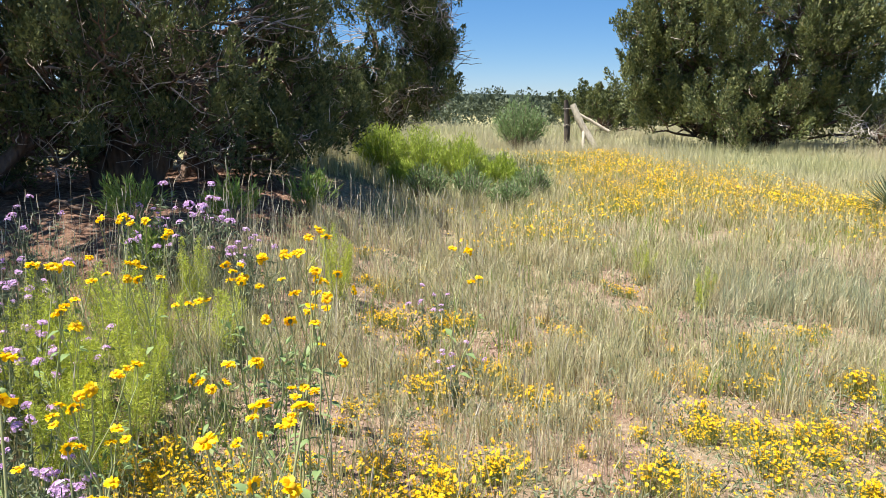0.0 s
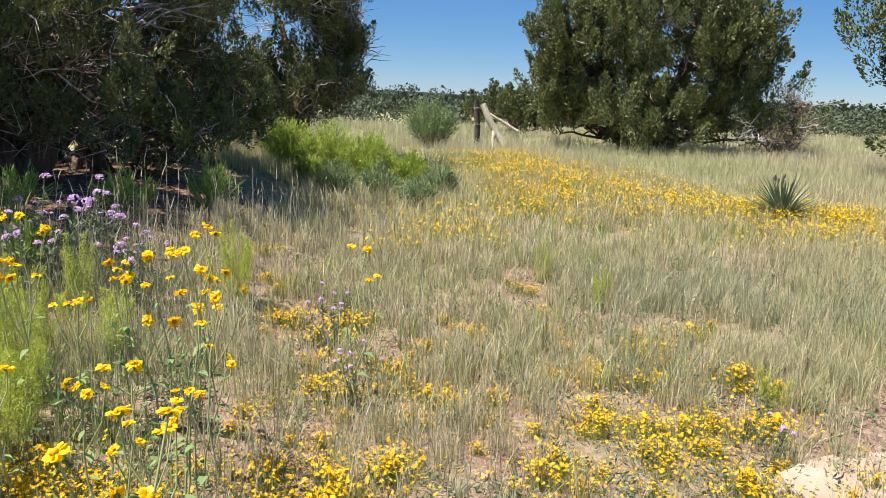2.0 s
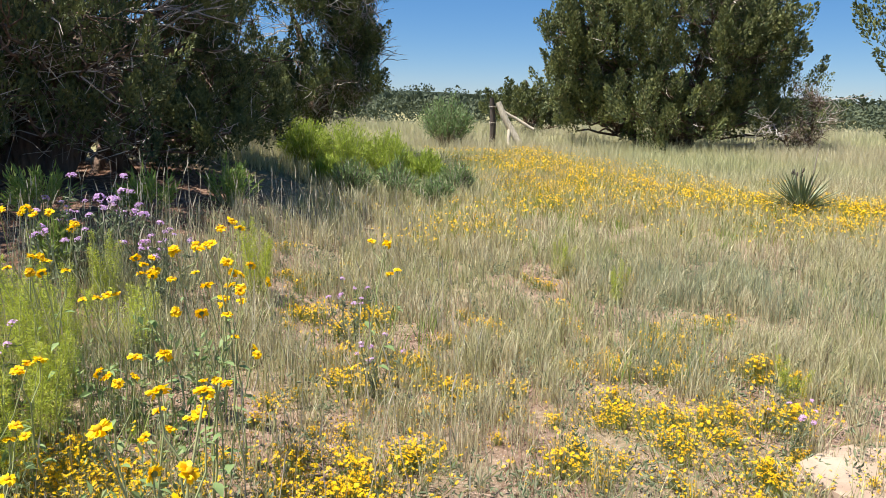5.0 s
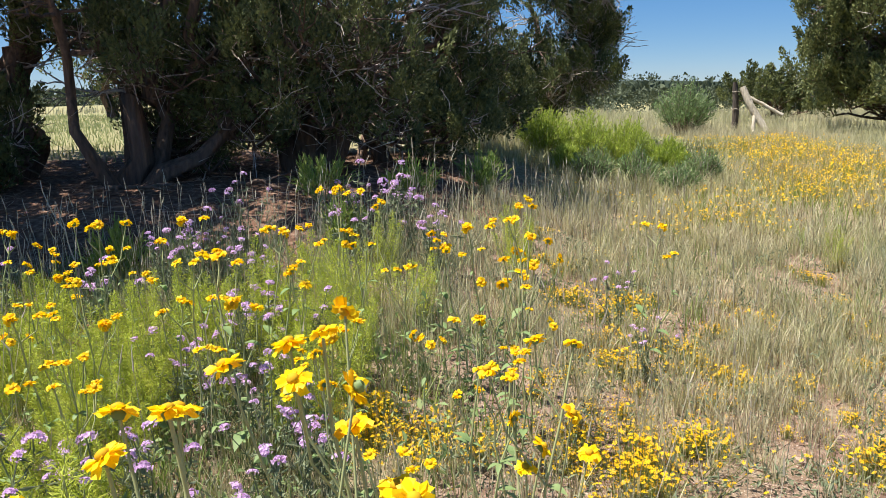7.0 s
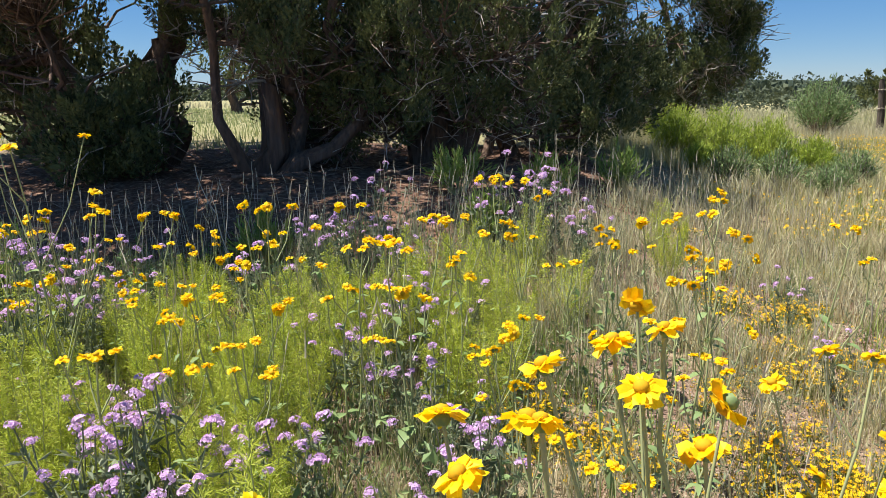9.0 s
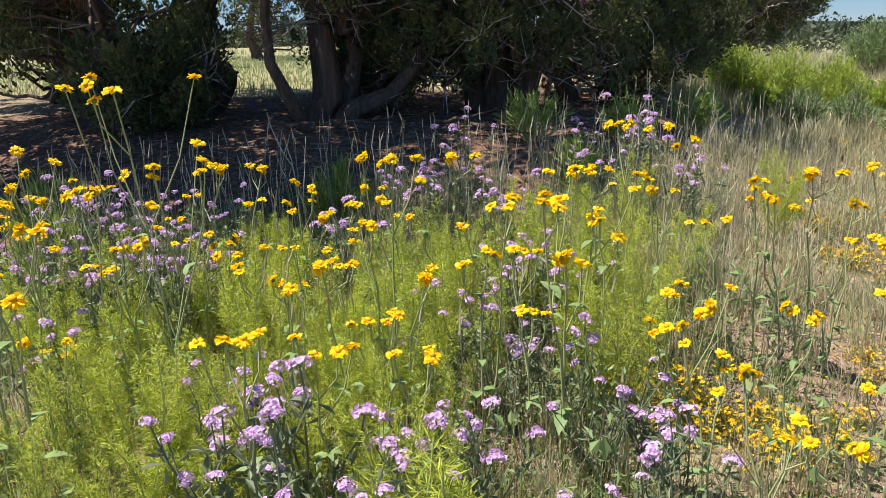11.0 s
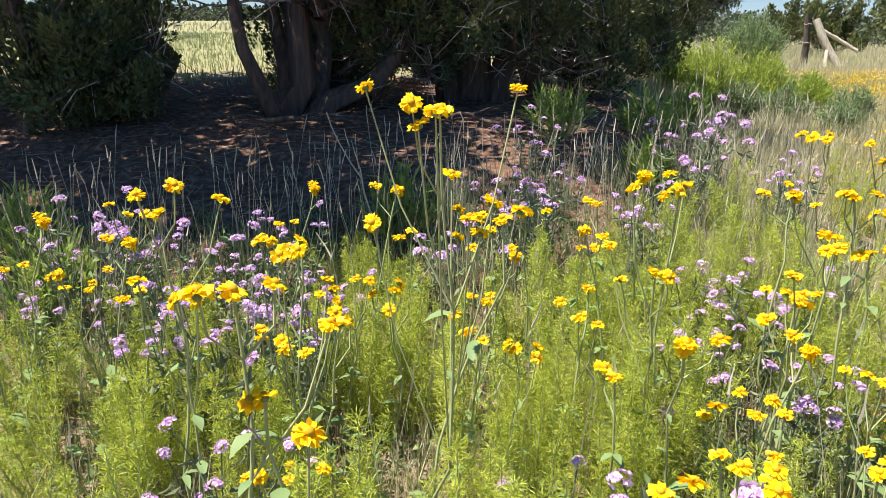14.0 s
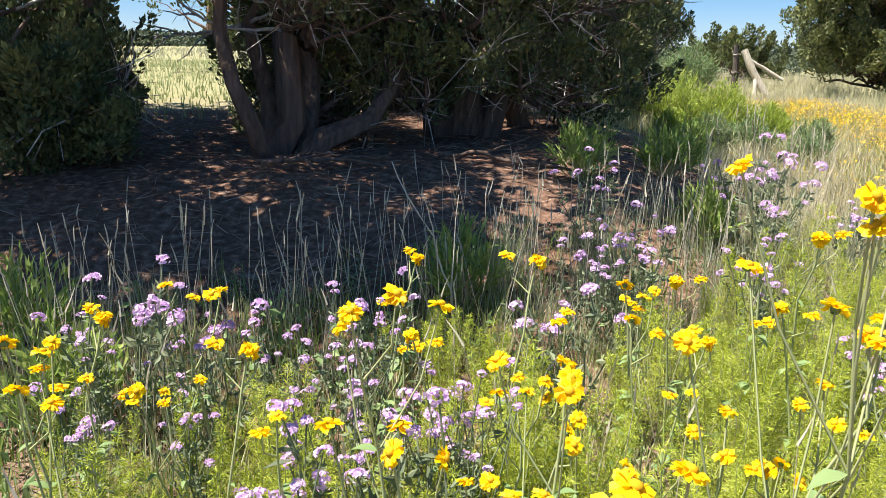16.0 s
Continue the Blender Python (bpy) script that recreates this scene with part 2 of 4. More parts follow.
def prisms(buf, p0, p1, r0, r1, bend=0.0):
    """Many thin three-sided twigs with a bend in the middle."""
    n = len(p0)
    d = unit(p1 - p0)
    a = unit(np.cross(d, rng.normal(size=(n, 3))))
    b = np.cross(d, a)
    mid = (p0 + p1) / 2 + a * (bend * np.linalg.norm(p1 - p0, axis=1))[:, None]
    stations = ((p0, r0), (mid, (r0 + r1) / 2), (p1, r1)) if bend else ((p0, r0), (p1, r1))
    rings = []
    for c, r in stations:
        for k in range(3):
            an = 2 * np.pi * k / 3
            rings.append(c + (a * np.cos(an) + b * np.sin(an)) * r[:, None])
    v = np.stack(rings, 1)
    f = []
    for s in range(0, 3 * len(stations) - 3, 3):
        for k in range(3):
            f.append([s + k, s + (k + 1) % 3, s + 3 + (k + 1) % 3, s + 3 + k])
    i = np.arange(n)[:, None, None] * v.shape[1]
    buf.add(v, (i + np.array(f)[None]).reshape(-1, 4))


def tube(buf, pts, radii, sides=7, rough=0.0, ridges=0.0):
    """A tapered limb along a line of points."""
    pts = np.asarray(pts, float)
    radii = np.asarray(radii, float)
    tan = unit(np.gradient(pts, axis=0))
    ref = np.array([0.3, 0.9, 0.2]) if abs(tan[0][2]) > 0.7 else np.array([0, 0, 1.0])
    a = unit(np.cross(tan, ref))
    b = np.cross(tan, a)
    an = np.arange(sides) * 2 * np.pi / sides
    rr = radii[:, None] * (1 + rough * rng.normal(size=(len(pts), sides)))
    if ridges:
        turn = np.arange(len(pts))[:, None] * 0.22
        rr = rr * (1 + ridges * np.sin(5 * an[None] + turn) + ridges * 0.6 * np.sin(9 * an[None] - 2 * turn))
    v = pts[:, None] + (a[:, None] * np.cos(an)[None, :, None] + b[:, None] * np.sin(an)[None, :, None]) * rr[..., None]
    i, k = np.meshgrid(np.arange(len(pts) - 1), np.arange(sides), indexing='ij')
    k2 = (k + 1) % sides
    buf.add(v, np.stack([i * sides + k, i * sides + k2, (i + 1) * sides + k2, (i + 1) * sides + k], -1).reshape(-1, 4))


def wander(p, q, n, amount, sag=0.0):
    """A crooked line from p to q."""
    t = np.linspace(0, 1, n)[:, None]
    p, q = np.asarray(p, float), np.asarray(q, float)
    line = p + (q - p) * t
    off = np.cumsum(rng.normal(size=(n, 3)), 0) * amount * np.linalg.norm(q - p) / n ** 0.5
    off -= off[-1] * t
    off[:, 2] -= sag * np.sin(np.pi * t[:, 0])
    return line + off * np.sin(np.pi * t) ** 0.5


# ---- ground ----


def ss(a, b, x):
    t = np.clip((np.asarray(x, float) - a) / (b - a), 0, 1)
    return t * t * (3 - 2 * t)


def ground(x, y):
    """Height of the ground: level by the path, a low rise to the junipers, a plain, and low hills far off."""
    x, y = np.asarray(x, float), np.asarray(y, float)
    w = 1 - ss(-2.2, 0.4, x)
    z = w * 0.6 * ss(2.2, 5.6, y) + (1 - w) * 0.32 * ss(4.0, 16.0, y)
    d = np.hypot(x, y)
    az = np.arctan2(x, y)
    hill = 6.0 * np.exp(-((az - 0.02) / 0.24) ** 2) + 3.5 * np.exp(-((az - 0.75) / 0.3) ** 2) + 5.0 * np.exp(-((az + 0.95) / 0.3) ** 2)
    z = z + hill * ss(150, 420, d) * np.where(y > 0, 1, 0) + 0.6 * np.sin(x * 0.021 + 1) * np.sin(y * 0.017) * ss(50, 160, d)
    z = z - 1.25 * ss(24, 62, d) * ss(-0.25, -0.05, az)
    fine = 0.018 * np.sin(x * 5.1 + 1.3 * np.sin(y * 3.7)) * np.cos(y * 4.3 + 0.8 * np.sin(x * 2.9)) + 0.012 * np.sin(x * 11.3 + y * 7.1)
    return z + fine * (1 - ss(20, 60, d))


def in_litter(x, y):
    """Bare, shaded ground round the junipers."""
    return (y > np.interp(x, [-12, -4.4, -1.74, -1.1, -0.7, -0.6], [3.2, 3.55, 4.6, 6.2, 8.0, 30])) & (y < np.interp(x, [-5.2, -4.2], [7.8, 9.2]))


def build_ground():
    u = np.linspace(-1, 1, 260)
    xs = 6.0 * np.sinh(u * 6.75) / np.sinh(1.0) * 0.85 - 0.5
    ys = 6.0 * np.sinh(u * 6.75) / np.sinh(1.0) * 0.85 + 4.0
    gx, gy = np.meshgrid(xs, ys)
    z = ground(gx, gy) + np.where(np.hypot(gx, gy) < 14, rng.normal(size=gx.shape) * 0.006, 0)
    n = len(u)
    i, j = np.meshgrid(np.arange(n - 1), np.arange(n - 1), indexing='ij')
    buf = Mesher()
    buf.add(np.stack([gx, gy, z], -1), np.stack([i * n + j, i * n + j + 1, (i + 1) * n + j + 1, (i + 1) * n + j], -1).reshape(-1, 4))
    tagged(new("ground", buf.mesh("ground", M_GROUND, True)), "reddish prairie soil with dry thatch and needle litter", "ground", kind="structure")


build_ground()


def at_ground(x, y, turn=0.0, scale=1.0, sink=0.0):
    return Matrix.Translation((x, y, float(ground(x, y)) - sink)) @ Matrix.Rotation(turn, 4, 'Z') @ Matrix.Scale(scale, 4)


# ---- junipers ----
rng = np.random.default_rng(21)


def plumes(buf, base, axis, length, radius, per, leaf):
    """Flame-shaped plumes of scale-leaf twigs: leaflets crowded on the outside of a spindle, all pointing up along it."""
    n = len(base)
    axis = unit(axis)
    u = unit(np.cross(axis, rng.normal(size=(n, 3))))
    w = np.cross(axis, u)
    k = n * per
    t = rng.random(k) ** 0.8
    an = rng.uniform(0, 2 * np.pi, k) + np.repeat(rng.uniform(0, 6.28, n), per)
    lobes = 1 + 0.28 * np.sin(3 * an + 9 * t) * np.sin(7 * t + an)
    r = np.repeat(radius, per) * np.sin(np.pi * np.minimum(1, 0.12 + 0.88 * t ** 0.75)) ** 0.7 * lobes * rng.uniform(0.35, 1.0, k) ** 0.5
    radial = np.repeat(u, per, 0) * np.cos(an)[:, None] + np.repeat(w, per, 0) * np.sin(an)[:, None]
    ax = np.repeat(axis, per, 0)
    c = np.repeat(base, per, 0) + ax * (t * np.repeat(length, per))[:, None] + radial * r[:, None]
    ln = leaf * rng.uniform(0.6, 1.3, k)
    d = unit(ax * 0.8 + radial * 0.4 + rng.normal(size=(k, 3)) * 0.28)
    side = unit(np.cross(d, radial + rng.normal(size=(k, 3)) * 0.45)) * (ln * rng.uniform(0.2, 0.3, k))[:, None]
    mid = c + d * (ln * 0.5)[:, None] + radial * (ln * 0.1)[:, None]
    v = np.stack([c, mid + side, c + d * ln[:, None], mid - side], 1)
    buf.add(v, np.arange(k)[:, None] * 4 + np.array([0, 1, 2, 3]))


def juniper(name_label, x, y, stems, lumps, leaf, tufts_per, dead, lumps_r=0.42, per=120, near=False, wood=None, bare=0):
    """A juniper: crooked stems from the ground, a limb to each lump of foliage, bare twigs inside, leaf sprays outside.
    stems: (dx, dy, top dx, top dy, top z, radius); lumps: array of lump centres from the base."""
    root = new("juniper_tree")
    root.location = (x, y, float(ground(x, y)) - 0.03)
    tagged(root, name_label, "tree")
    lines = []
    for dx, dy, tx, ty, tz, r in stems:
        ln = wander((dx, dy, -0.1), (tx, ty, tz), 11, 0.17)
        lines.append((ln, r))
        buf = Mesher()
        rad = r * np.linspace(1, 0.05, 11) ** 0.8
        rad[0] *= 1.7
        rad[1] *= 1.2
        tube(buf, ln, rad, 20, 0.04, 0.13)
        part("trunk", buf, M_BARK, root, smooth=True)
    alls = np.concatenate([l for l, r in lines])
    rads = np.concatenate([r * np.linspace(1, 0.22, 11) for l, r in lines])
    twig, crown, limbs = Mesher(), Mesher(), Mesher()
    for q in lumps:
        cost = np.linalg.norm(alls - q, axis=1) + 0.9 * np.maximum(0, alls[:, 2] - q[2] + 0.3)
        cost[alls[:, 2] < 0.25] += 2.0
        k = int(np.argmin(cost))
        p = alls[k]
        ln = wander(p, q, 8, 0.16, 0.05)
        r0 = min(rads[k] * 0.5, 0.012 + 0.02 * np.linalg.norm(q - p))
        if near:
            one = Mesher()
            tube(one, ln, np.linspace(r0, 0.007, 8), 6, 0.10)
            part("limb", one, wood or M_BARK, root, smooth=True)
        else:
            tube(limbs, ln, np.linspace(r0, 0.008, 8), 5, 0.08)
        m = int(dead * 0.5) if near else int(dead * 0.6)
        s = ln[rng.integers(2, 8, m)]
        dirs = unit(unit(q - p) * 0.35 + rng.normal(size=(m, 3)) * 0.85 + np.array([0, 0, 0.15]))
        e = s + dirs * rng.uniform(0.08, 0.34, m)[:, None]
        prisms(twig, s, e, np.full(m, 0.007) * rng.uniform(0.6, 1.7, m), np.full(m, 0.002), 0.12)
        s2 = s + (e - s) * 0.6
        e2 = s2 + unit(dirs + rng.normal(size=(m, 3)) * 0.7) * rng.uniform(0.1, 0.35, m)[:, None]
        prisms(twig, s2, e2, np.full(m, 0.004), np.full(m, 0.0016))
        # high lumps, mostly out of view, serve as shade: fewer, larger leaves
        high = near and q[2] > (2.3 if y < 10 else 3.4)
        nl = max(2, int(round(tufts_per * rng.uniform(0.6, 1.4))))
        size = (1.35 if high else 1.0) * lumps_r
        o = unit(rng.normal(size=(nl, 3)) + unit(q - p) * 0.5)
        base = q + o * size * rng.uniform(0.2, 0.95, (nl, 1)) - np.array([0, 0, 0.5]) * size
        axis = o * 0.45 + np.array([0, 0, 1.0]) + rng.normal(size=(nl, 3)) * 0.22
        plumes(crown, base, axis, size * rng.uniform(1.3, 2.3, nl), size * rng.uniform(0.32, 0.46, nl), per // 3 if high else per, leaf * (2.2 if high else 1.0))
    for _ in range(bare):
        p = alls[rng.integers(0, len(alls))]
        if p[2] < (0.3 if y > 6.5 else 0.55) or p[2] > 3.2:
            continue
        a = rng.uniform(0, 2 * np.pi)
        reach = rng.uniform(0.4, 0.95 if wood else 1.2)
        q = p + np.array([math.cos(a) * reach, math.sin(a) * reach, rng.uniform(-0.25, 0.35)])
        ln = wander(p, q, 9, 0.11, 0.03)
        one = Mesher()
        tube(one, ln, np.linspace(0.016, 0.004, 9), 5, 0.06)
        for i in (3, 4, 5, 6, 7):
            e = ln[i] + unit(unit(q - p) * 0.9 + rng.normal(size=3) * 0.55) * rng.uniform(0.15, 0.45)
            tube(one, wander(ln[i], e, 5, 0.08), np.linspace(0.008, 0.0025, 5), 4)
        part("bare_branch", one, M_DEAD if not near or wood or rng.random() < 0.55 else M_BARK, root, "bleached bare branch", smooth=True)
    if not near:
        tagged(part("branchwork", limbs, M_BARK, root, smooth=True), kind="stuff")
    tagged(part("dead_twig_mass", twig, M_TWIG, root, "bare grey and reddish dead twigs"), kind="stuff")
    part("crown", crown, M_JUN, root, "dense olive-green scale-leaf sprays")
    return root


def crown_lumps(n, centre, radii, inner=0.55, low=None):
    """Lump centres in the outer part of an ellipsoid, lumpy so that the outline is uneven."""
    o = unit(rng.normal(size=(n * 3, 3)))
    r = rng.uniform(inner, 1.0, n * 3) * (1 + 0.12 * np.sin(o[:, 0] * 5 + o[:, 2] * 4))
    p = np.array(centre) + o * r[:, None] * np.array(radii)
    if low is not None:
        p = p[p[:, 2] > low]
    return p[:n]

LEAFY = "old juniper with dense dark olive foliage"
juniper("old leaning juniper with crooked stems over bare litter", -4.35, 5.75,
        [(0, 0, 0.65, 0.25, 3.2, 0.09), (0.3, 0.15, 1.5, 0.5, 3.0, 0.07), (0.05, 0.3, -0.25, 1.6, 3.4, 0.08), (0.3, 0.0, 1.7, 0.3, 1.15, 0.07), (0.12, 0.1, 0.75, 1.0, 2.6, 0.055), (0.1, -0.1, 0.15, -0.5, 2.6, 0.05)],
        np.concatenate([crown_lumps(96, (-0.2, 0.0, 3.0), (2.2, 1.85, 1.35), 0.35, 1.5), crown_lumps(24, (-1.2, 1.9, 2.9), (1.2, 0.7, 0.6), 0.2, 2.0), crown_lumps(38, (1.0, 0.7, 1.25), (1.0, 0.8, 0.75), 0.2, 0.45), crown_lumps(18, (-0.1, 1.2, 1.5), (1.1, 0.6, 0.6), 0.2, 0.95), crown_lumps(26, (0.75, 0.8, 0.65), (0.7, 0.5, 0.45), 0.2, 0.15), crown_lumps(30, (0.05, 0.9, 0.9), (0.35, 0.3, 0.6), 0.1, 0.1), crown_lumps(36, (0.2, 0.95, 0.35), (0.5, 0.3, 0.35), 0.1, 0.03), crown_lumps(12, (-0.8, 0.6, 1.45), (0.5, 0.3, 0.18), 0.1),
                        # the 54 lumps: overhang added above the view to shade the litter in front
                        crown_lumps(14, (0.35, -0.2, 1.3), (0.5, 0.4, 0.4), 0.2, 0.9), crown_lumps(54, (-0.4, -2.0, 2.8), (1.45, 0.8, 0.4), 0.1, 2.3)]),
        0.038, 2.2, 13, 0.21, 190, near=True, bare=30)
juniper("massive dark juniper base with low sprawling limbs", -6.1, 6.4,
        [(0, 0, -0.3, 0.2, 3.4, 0.20), (0.35, -0.3, 0.95, -0.75, 0.55, 0.20), (0.1, -0.2, 0.55, -0.15, 2.2, 0.15), (-0.3, 0.1, -1.3, -0.6, 2.8, 0.12), (0.3, -0.2, 0.45, 0.1, 3.0, 0.10), (0.2, -0.5, 0.1, -1.3, 1.3, 0.07)],
        # the 44 lumps at the back: added out of view to shade the ground there
        np.concatenate([crown_lumps(160, (-0.5, -0.2, 2.95), (2.8, 2.3, 1.5), 0.3, 1.5), crown_lumps(44, (-0.9, 1.9, 2.9), (2.2, 0.9, 0.7), 0.1, 2.0), crown_lumps(30, (-2.0, -1.6, 2.7), (1.3, 0.8, 0.6), 0.1, 1.9), crown_lumps(34, (-0.9, -0.6, 1.3), (1.2, 1.0, 0.9), 0.2, 0.3),
                        crown_lumps(24, (0.25, -0.5, 0.45), (0.75, 0.5, 0.4), 0.2, 0.1), crown_lumps(44, (0.7, -1.2, 0.25), (0.5, 0.45, 0.32), 0.1, 0.02),
                        # unseen forward overhang, added only to shade the ground before the tree
                        crown_lumps(100, (0.3, -2.6, 2.8), (2.3, 1.0, 0.45), 0.1, 2.3)]),
        0.044, 2.0, 11, 0.25, 190, near=True, bare=26)
juniper("low spreading juniper with foliage hanging to the ground", -8.6, 7.4,
        [(0, 0, 0.1, 0.2, 3.2, 0.15), (0.2, -0.2, 1.2, -0.8, 2.2, 0.10), (-0.2, 0, -1.0, -0.5, 2.6, 0.10)],
        np.concatenate([crown_lumps(60, (0.1, 0, 2.2), (2.0, 1.9, 1.8), 0.4, 0.4), crown_lumps(34, (0.4, -0.9, 0.9), (1.6, 0.8, 0.7), 0.2, 0.2)]),
        0.08, 2.0, 6, 0.34, 100, near=True)
juniper(LEAFY + " reaching down to the ground", -3.0, 7.0,
        [(0, 0, 0.15, 0.1, 4.4, 0.12), (0.2, -0.1, 1.2, -0.6, 3.2, 0.08), (-0.1, -0.1, -0.6, -0.9, 3.3, 0.08), (0.1, 0.1, 0.9, 0.9, 3.4, 0.08), (0.1, -0.1, 0.5, -1.0, 2.0, 0.06), (0.6, 0.7, 1.2, 1.1, 3.0, 0.08), (0.3, 0.5, 1.4, 2.4, 1.3, 0.06)],
        # the first 16 lumps: unseen overhang added to throw shade forward
        np.concatenate([crown_lumps(16, (-0.3, -2.2, 3.0), (1.0, 0.6, 0.4), 0.1, 2.4), crown_lumps(30, (1.1, 0.6, 0.5), (0.7, 0.6, 0.4), 0.1, 0.1), crown_lumps(64, (0.2, -0.1, 2.4), (1.65, 1.5, 2.3), 0.45, 0.45), crown_lumps(42, (0.35, -0.8, 0.9), (1.15, 0.6, 0.7), 0.2, 0.2),
                        crown_lumps(60, (1.2, 1.1, 1.7), (0.9, 1.0, 1.6), 0.2, 0.25), crown_lumps(34, (1.4, 2.5, 0.85), (0.65, 0.7, 0.75), 0.2, 0.2)]),
        0.040, 2.4, 17, 0.20, 180, near=True, bare=66)
juniper(LEAFY + " between two older trees", -3.7, 9.4,
        [(0, 0, 0.1, 0.1, 3.8, 0.11), (0.1, -0.1, 0.8, -0.5, 2.6, 0.08), (-0.1, 0, -0.7, -0.3, 2.8, 0.08)],
        np.concatenate([crown_lumps(36, (0.15, 0, 2.3), (1.6, 1.4, 2.1), 0.35, 0.4), crown_lumps(26, (1.6, -0.3, 0.55), (0.8, 0.6, 0.5), 0.1, 0.1), crown_lumps(32, (0.2, -0.8, 0.65), (1.8, 0.8, 0.65), 0.2, 0.1)]),
        0.06, 2.4, 14, 0.30, 150, near=True, bare=10)
juniper(LEAFY + " and pale sunlit branches", -1.5, 12.6,
        [(0, 0, 0.1, 0.1, 4.2, 0.13), (0.15, 0, 1.5, -0.1, 3.0, 0.08), (0.1, -0.1, 1.3, -0.8, 1.3, 0.06), (-0.1, -0.1, -0.9, -0.6, 3.2, 0.08), (0, 0.1, 0.4, 1.1, 3.2, 0.08), (0.1, -0.1, 1.6, -0.6, 2.0, 0.055), (-0.2, -0.1, -1.2, -0.9, 1.4, 0.06)],
        np.concatenate([crown_lumps(48, (-0.1, 0.0, 2.6), (1.95, 1.5, 2.3), 0.5, 0.5), crown_lumps(22, (0.9, -0.6, 1.0), (0.9, 0.7, 0.5), 0.25, 0.5), crown_lumps(50, (1.15, -0.2, 2.5), (0.8, 0.9, 1.5), 0.3, 0.9), crown_lumps(26, (1.25, -0.4, 1.5), (0.65, 0.6, 0.9), 0.2, 0.6), crown_lumps(26, (0.3, -0.9, 2.7), (1.0, 0.4, 1.2), 0.2),
                        crown_lumps(20, (-1.0, -0.8, 0.9), (0.9, 0.6, 0.7), 0.2, 0.2), crown_lumps(42, (0.4, -0.5, 0.8), (1.5, 0.6, 0.6), 0.2, 0.15)]),
        0.048, 1.9, 18, 0.25, 200, near=True, wood=M_DEAD, bare=100)
juniper("broad round-topped juniper standing alone in pale grass", 7.1, 17.4,
        [(0, 0, 0.2, 0.1, 4.2, 0.18), (-0.5, 0, -1.6, -0.3, 3.6, 0.13), (0.4, -0.1, 1.7, -0.2, 3.4, 0.13), (0.1, -0.3, 0.4, -1.2, 2.8, 0.12)],
        np.concatenate([crown_lumps(150, (0.1, 0, 2.4), (2.7, 2.0, 2.6), 0.55, 0.4), crown_lumps(26, (-2.2, 0, 1.1), (0.9, 0.8, 0.8), 0.3, 0.3), crown_lumps(34, (-2.2, 0, 2.3), (0.75, 0.8, 1.1), 0.2), crown_lumps(40, (0.2, -1.2, 2.6), (2.2, 0.6, 1.6), 0.2), crown_lumps(26, (2.2, -0.2, 2.2), (0.8, 0.9, 1.2), 0.2), crown_lumps(44, (-1.5, -0.2, 3.1), (1.0, 1.2, 1.4), 0.3), crown_lumps(44, (1.7, -0.2, 3.0), (1.0, 1.2, 1.4), 0.3),
                        crown_lumps(70, (0.1, -0.9, 0.9), (2.7, 1.2, 0.8), 0.2, 0.25)]),
        0.075, 2.0, 8, 0.36, 190, bare=50)
juniper("small juniper behind the leaning log", 4.9, 23.5, [(0, 0, 0, 0, 1.7, 0.07)], crown_lumps(44, (0.2, 0, 0.75), (1.4, 1.0, 0.75), 0.3, 0.15), 0.09, 2.2, 5, 0.25, 110)
juniper("low half-dead juniper with grey bare branches", 9.6, 16.0, [(0, 0, 0.2, 0, 1.5, 0.06), (-0.1, 0, -0.8, -0.3, 0.7, 0.05)],
        crown_lumps(16, (0.1, 0, 0.9), (0.8, 0.6, 0.7), 0.3, 0.2), 0.05, 1.0, 60, 0.25, 60, bare=24)
juniper("juniper with dense foliage on a bare stem", 10.6, 11.4, [(0, 0, 0.1, 0, 4.0, 0.17), (0.2, 0, 0.9, 0.5, 3.2, 0.11), (-0.2, 0, -0.9, 0.2, 3.0, 0.11)],
        crown_lumps(150, (0, 0, 2.4), (2.0, 1.8, 2.2), 0.4, 0.4), 0.07, 2.0, 8, 0.36, 190, bare=12)
juniper("tall juniper seen beyond the old trees", -9.0, 20.0, [(0, 0, 0.1, 0, 3.2, 0.15)], crown_lumps(50, (0, 0, 2.0), (2.0, 1.8, 1.7), 0.4, 0.4), 0.13, 2.4, 5, 0.45, 80)
juniper("juniper with dense rounded crown in open pasture", -17.0, 24.0, [(0, 0, 0.1, 0, 3.4, 0.16)], crown_lumps(50, (0, 0, 2.2), (2.3, 2.2, 1.9), 0.4, 0.4), 0.14, 2.4, 5, 0.45, 80)


def far_scrub():
    """Woodland on the hills and along the edge of the plain."""
    buf = Mesher()
    n = 2300
    az = rng.uniform(-1.25, 1.15, n)
    d = np.where(rng.random(n) < 0.45, rng.uniform(105, 170, n), rng.uniform(170, 430, n))
    close = np.arange(n) < 300
    az = np.where(close, rng.uniform(-0.12, 1.1, n), az)
    d = np.where(close, rng.uniform(62, 115, n), d)
    x, y = d * np.sin(az), d * np.cos(az)
    z = ground(x, y)
    for i in range(n):
        h = rng.uniform(1.0, 2.3) * (1 + d[i] / 500) * (0.85 if d[i] < 115 else 1.0)
        m = 90 if d[i] < 115 else 34 if d[i] < 150 else 18
        o = unit(rng.normal(size=(m, 3))) * rng.uniform(0.3, 1.0, m)[:, None]
        c = np.array([x[i], y[i], z[i] + h * 0.5]) + o * np.array([h * 0.75, h * 0.75, h * 0.5])
        s = h * rng.uniform(0.22, 0.42, m) * (0.62 if d[i] < 115 else 1.15)
        leaves(buf, c - np.array([0, 0, 0.1]), o + rng.normal(size=(m, 3)) * 0.5, s, s * 0.8, 0.2)
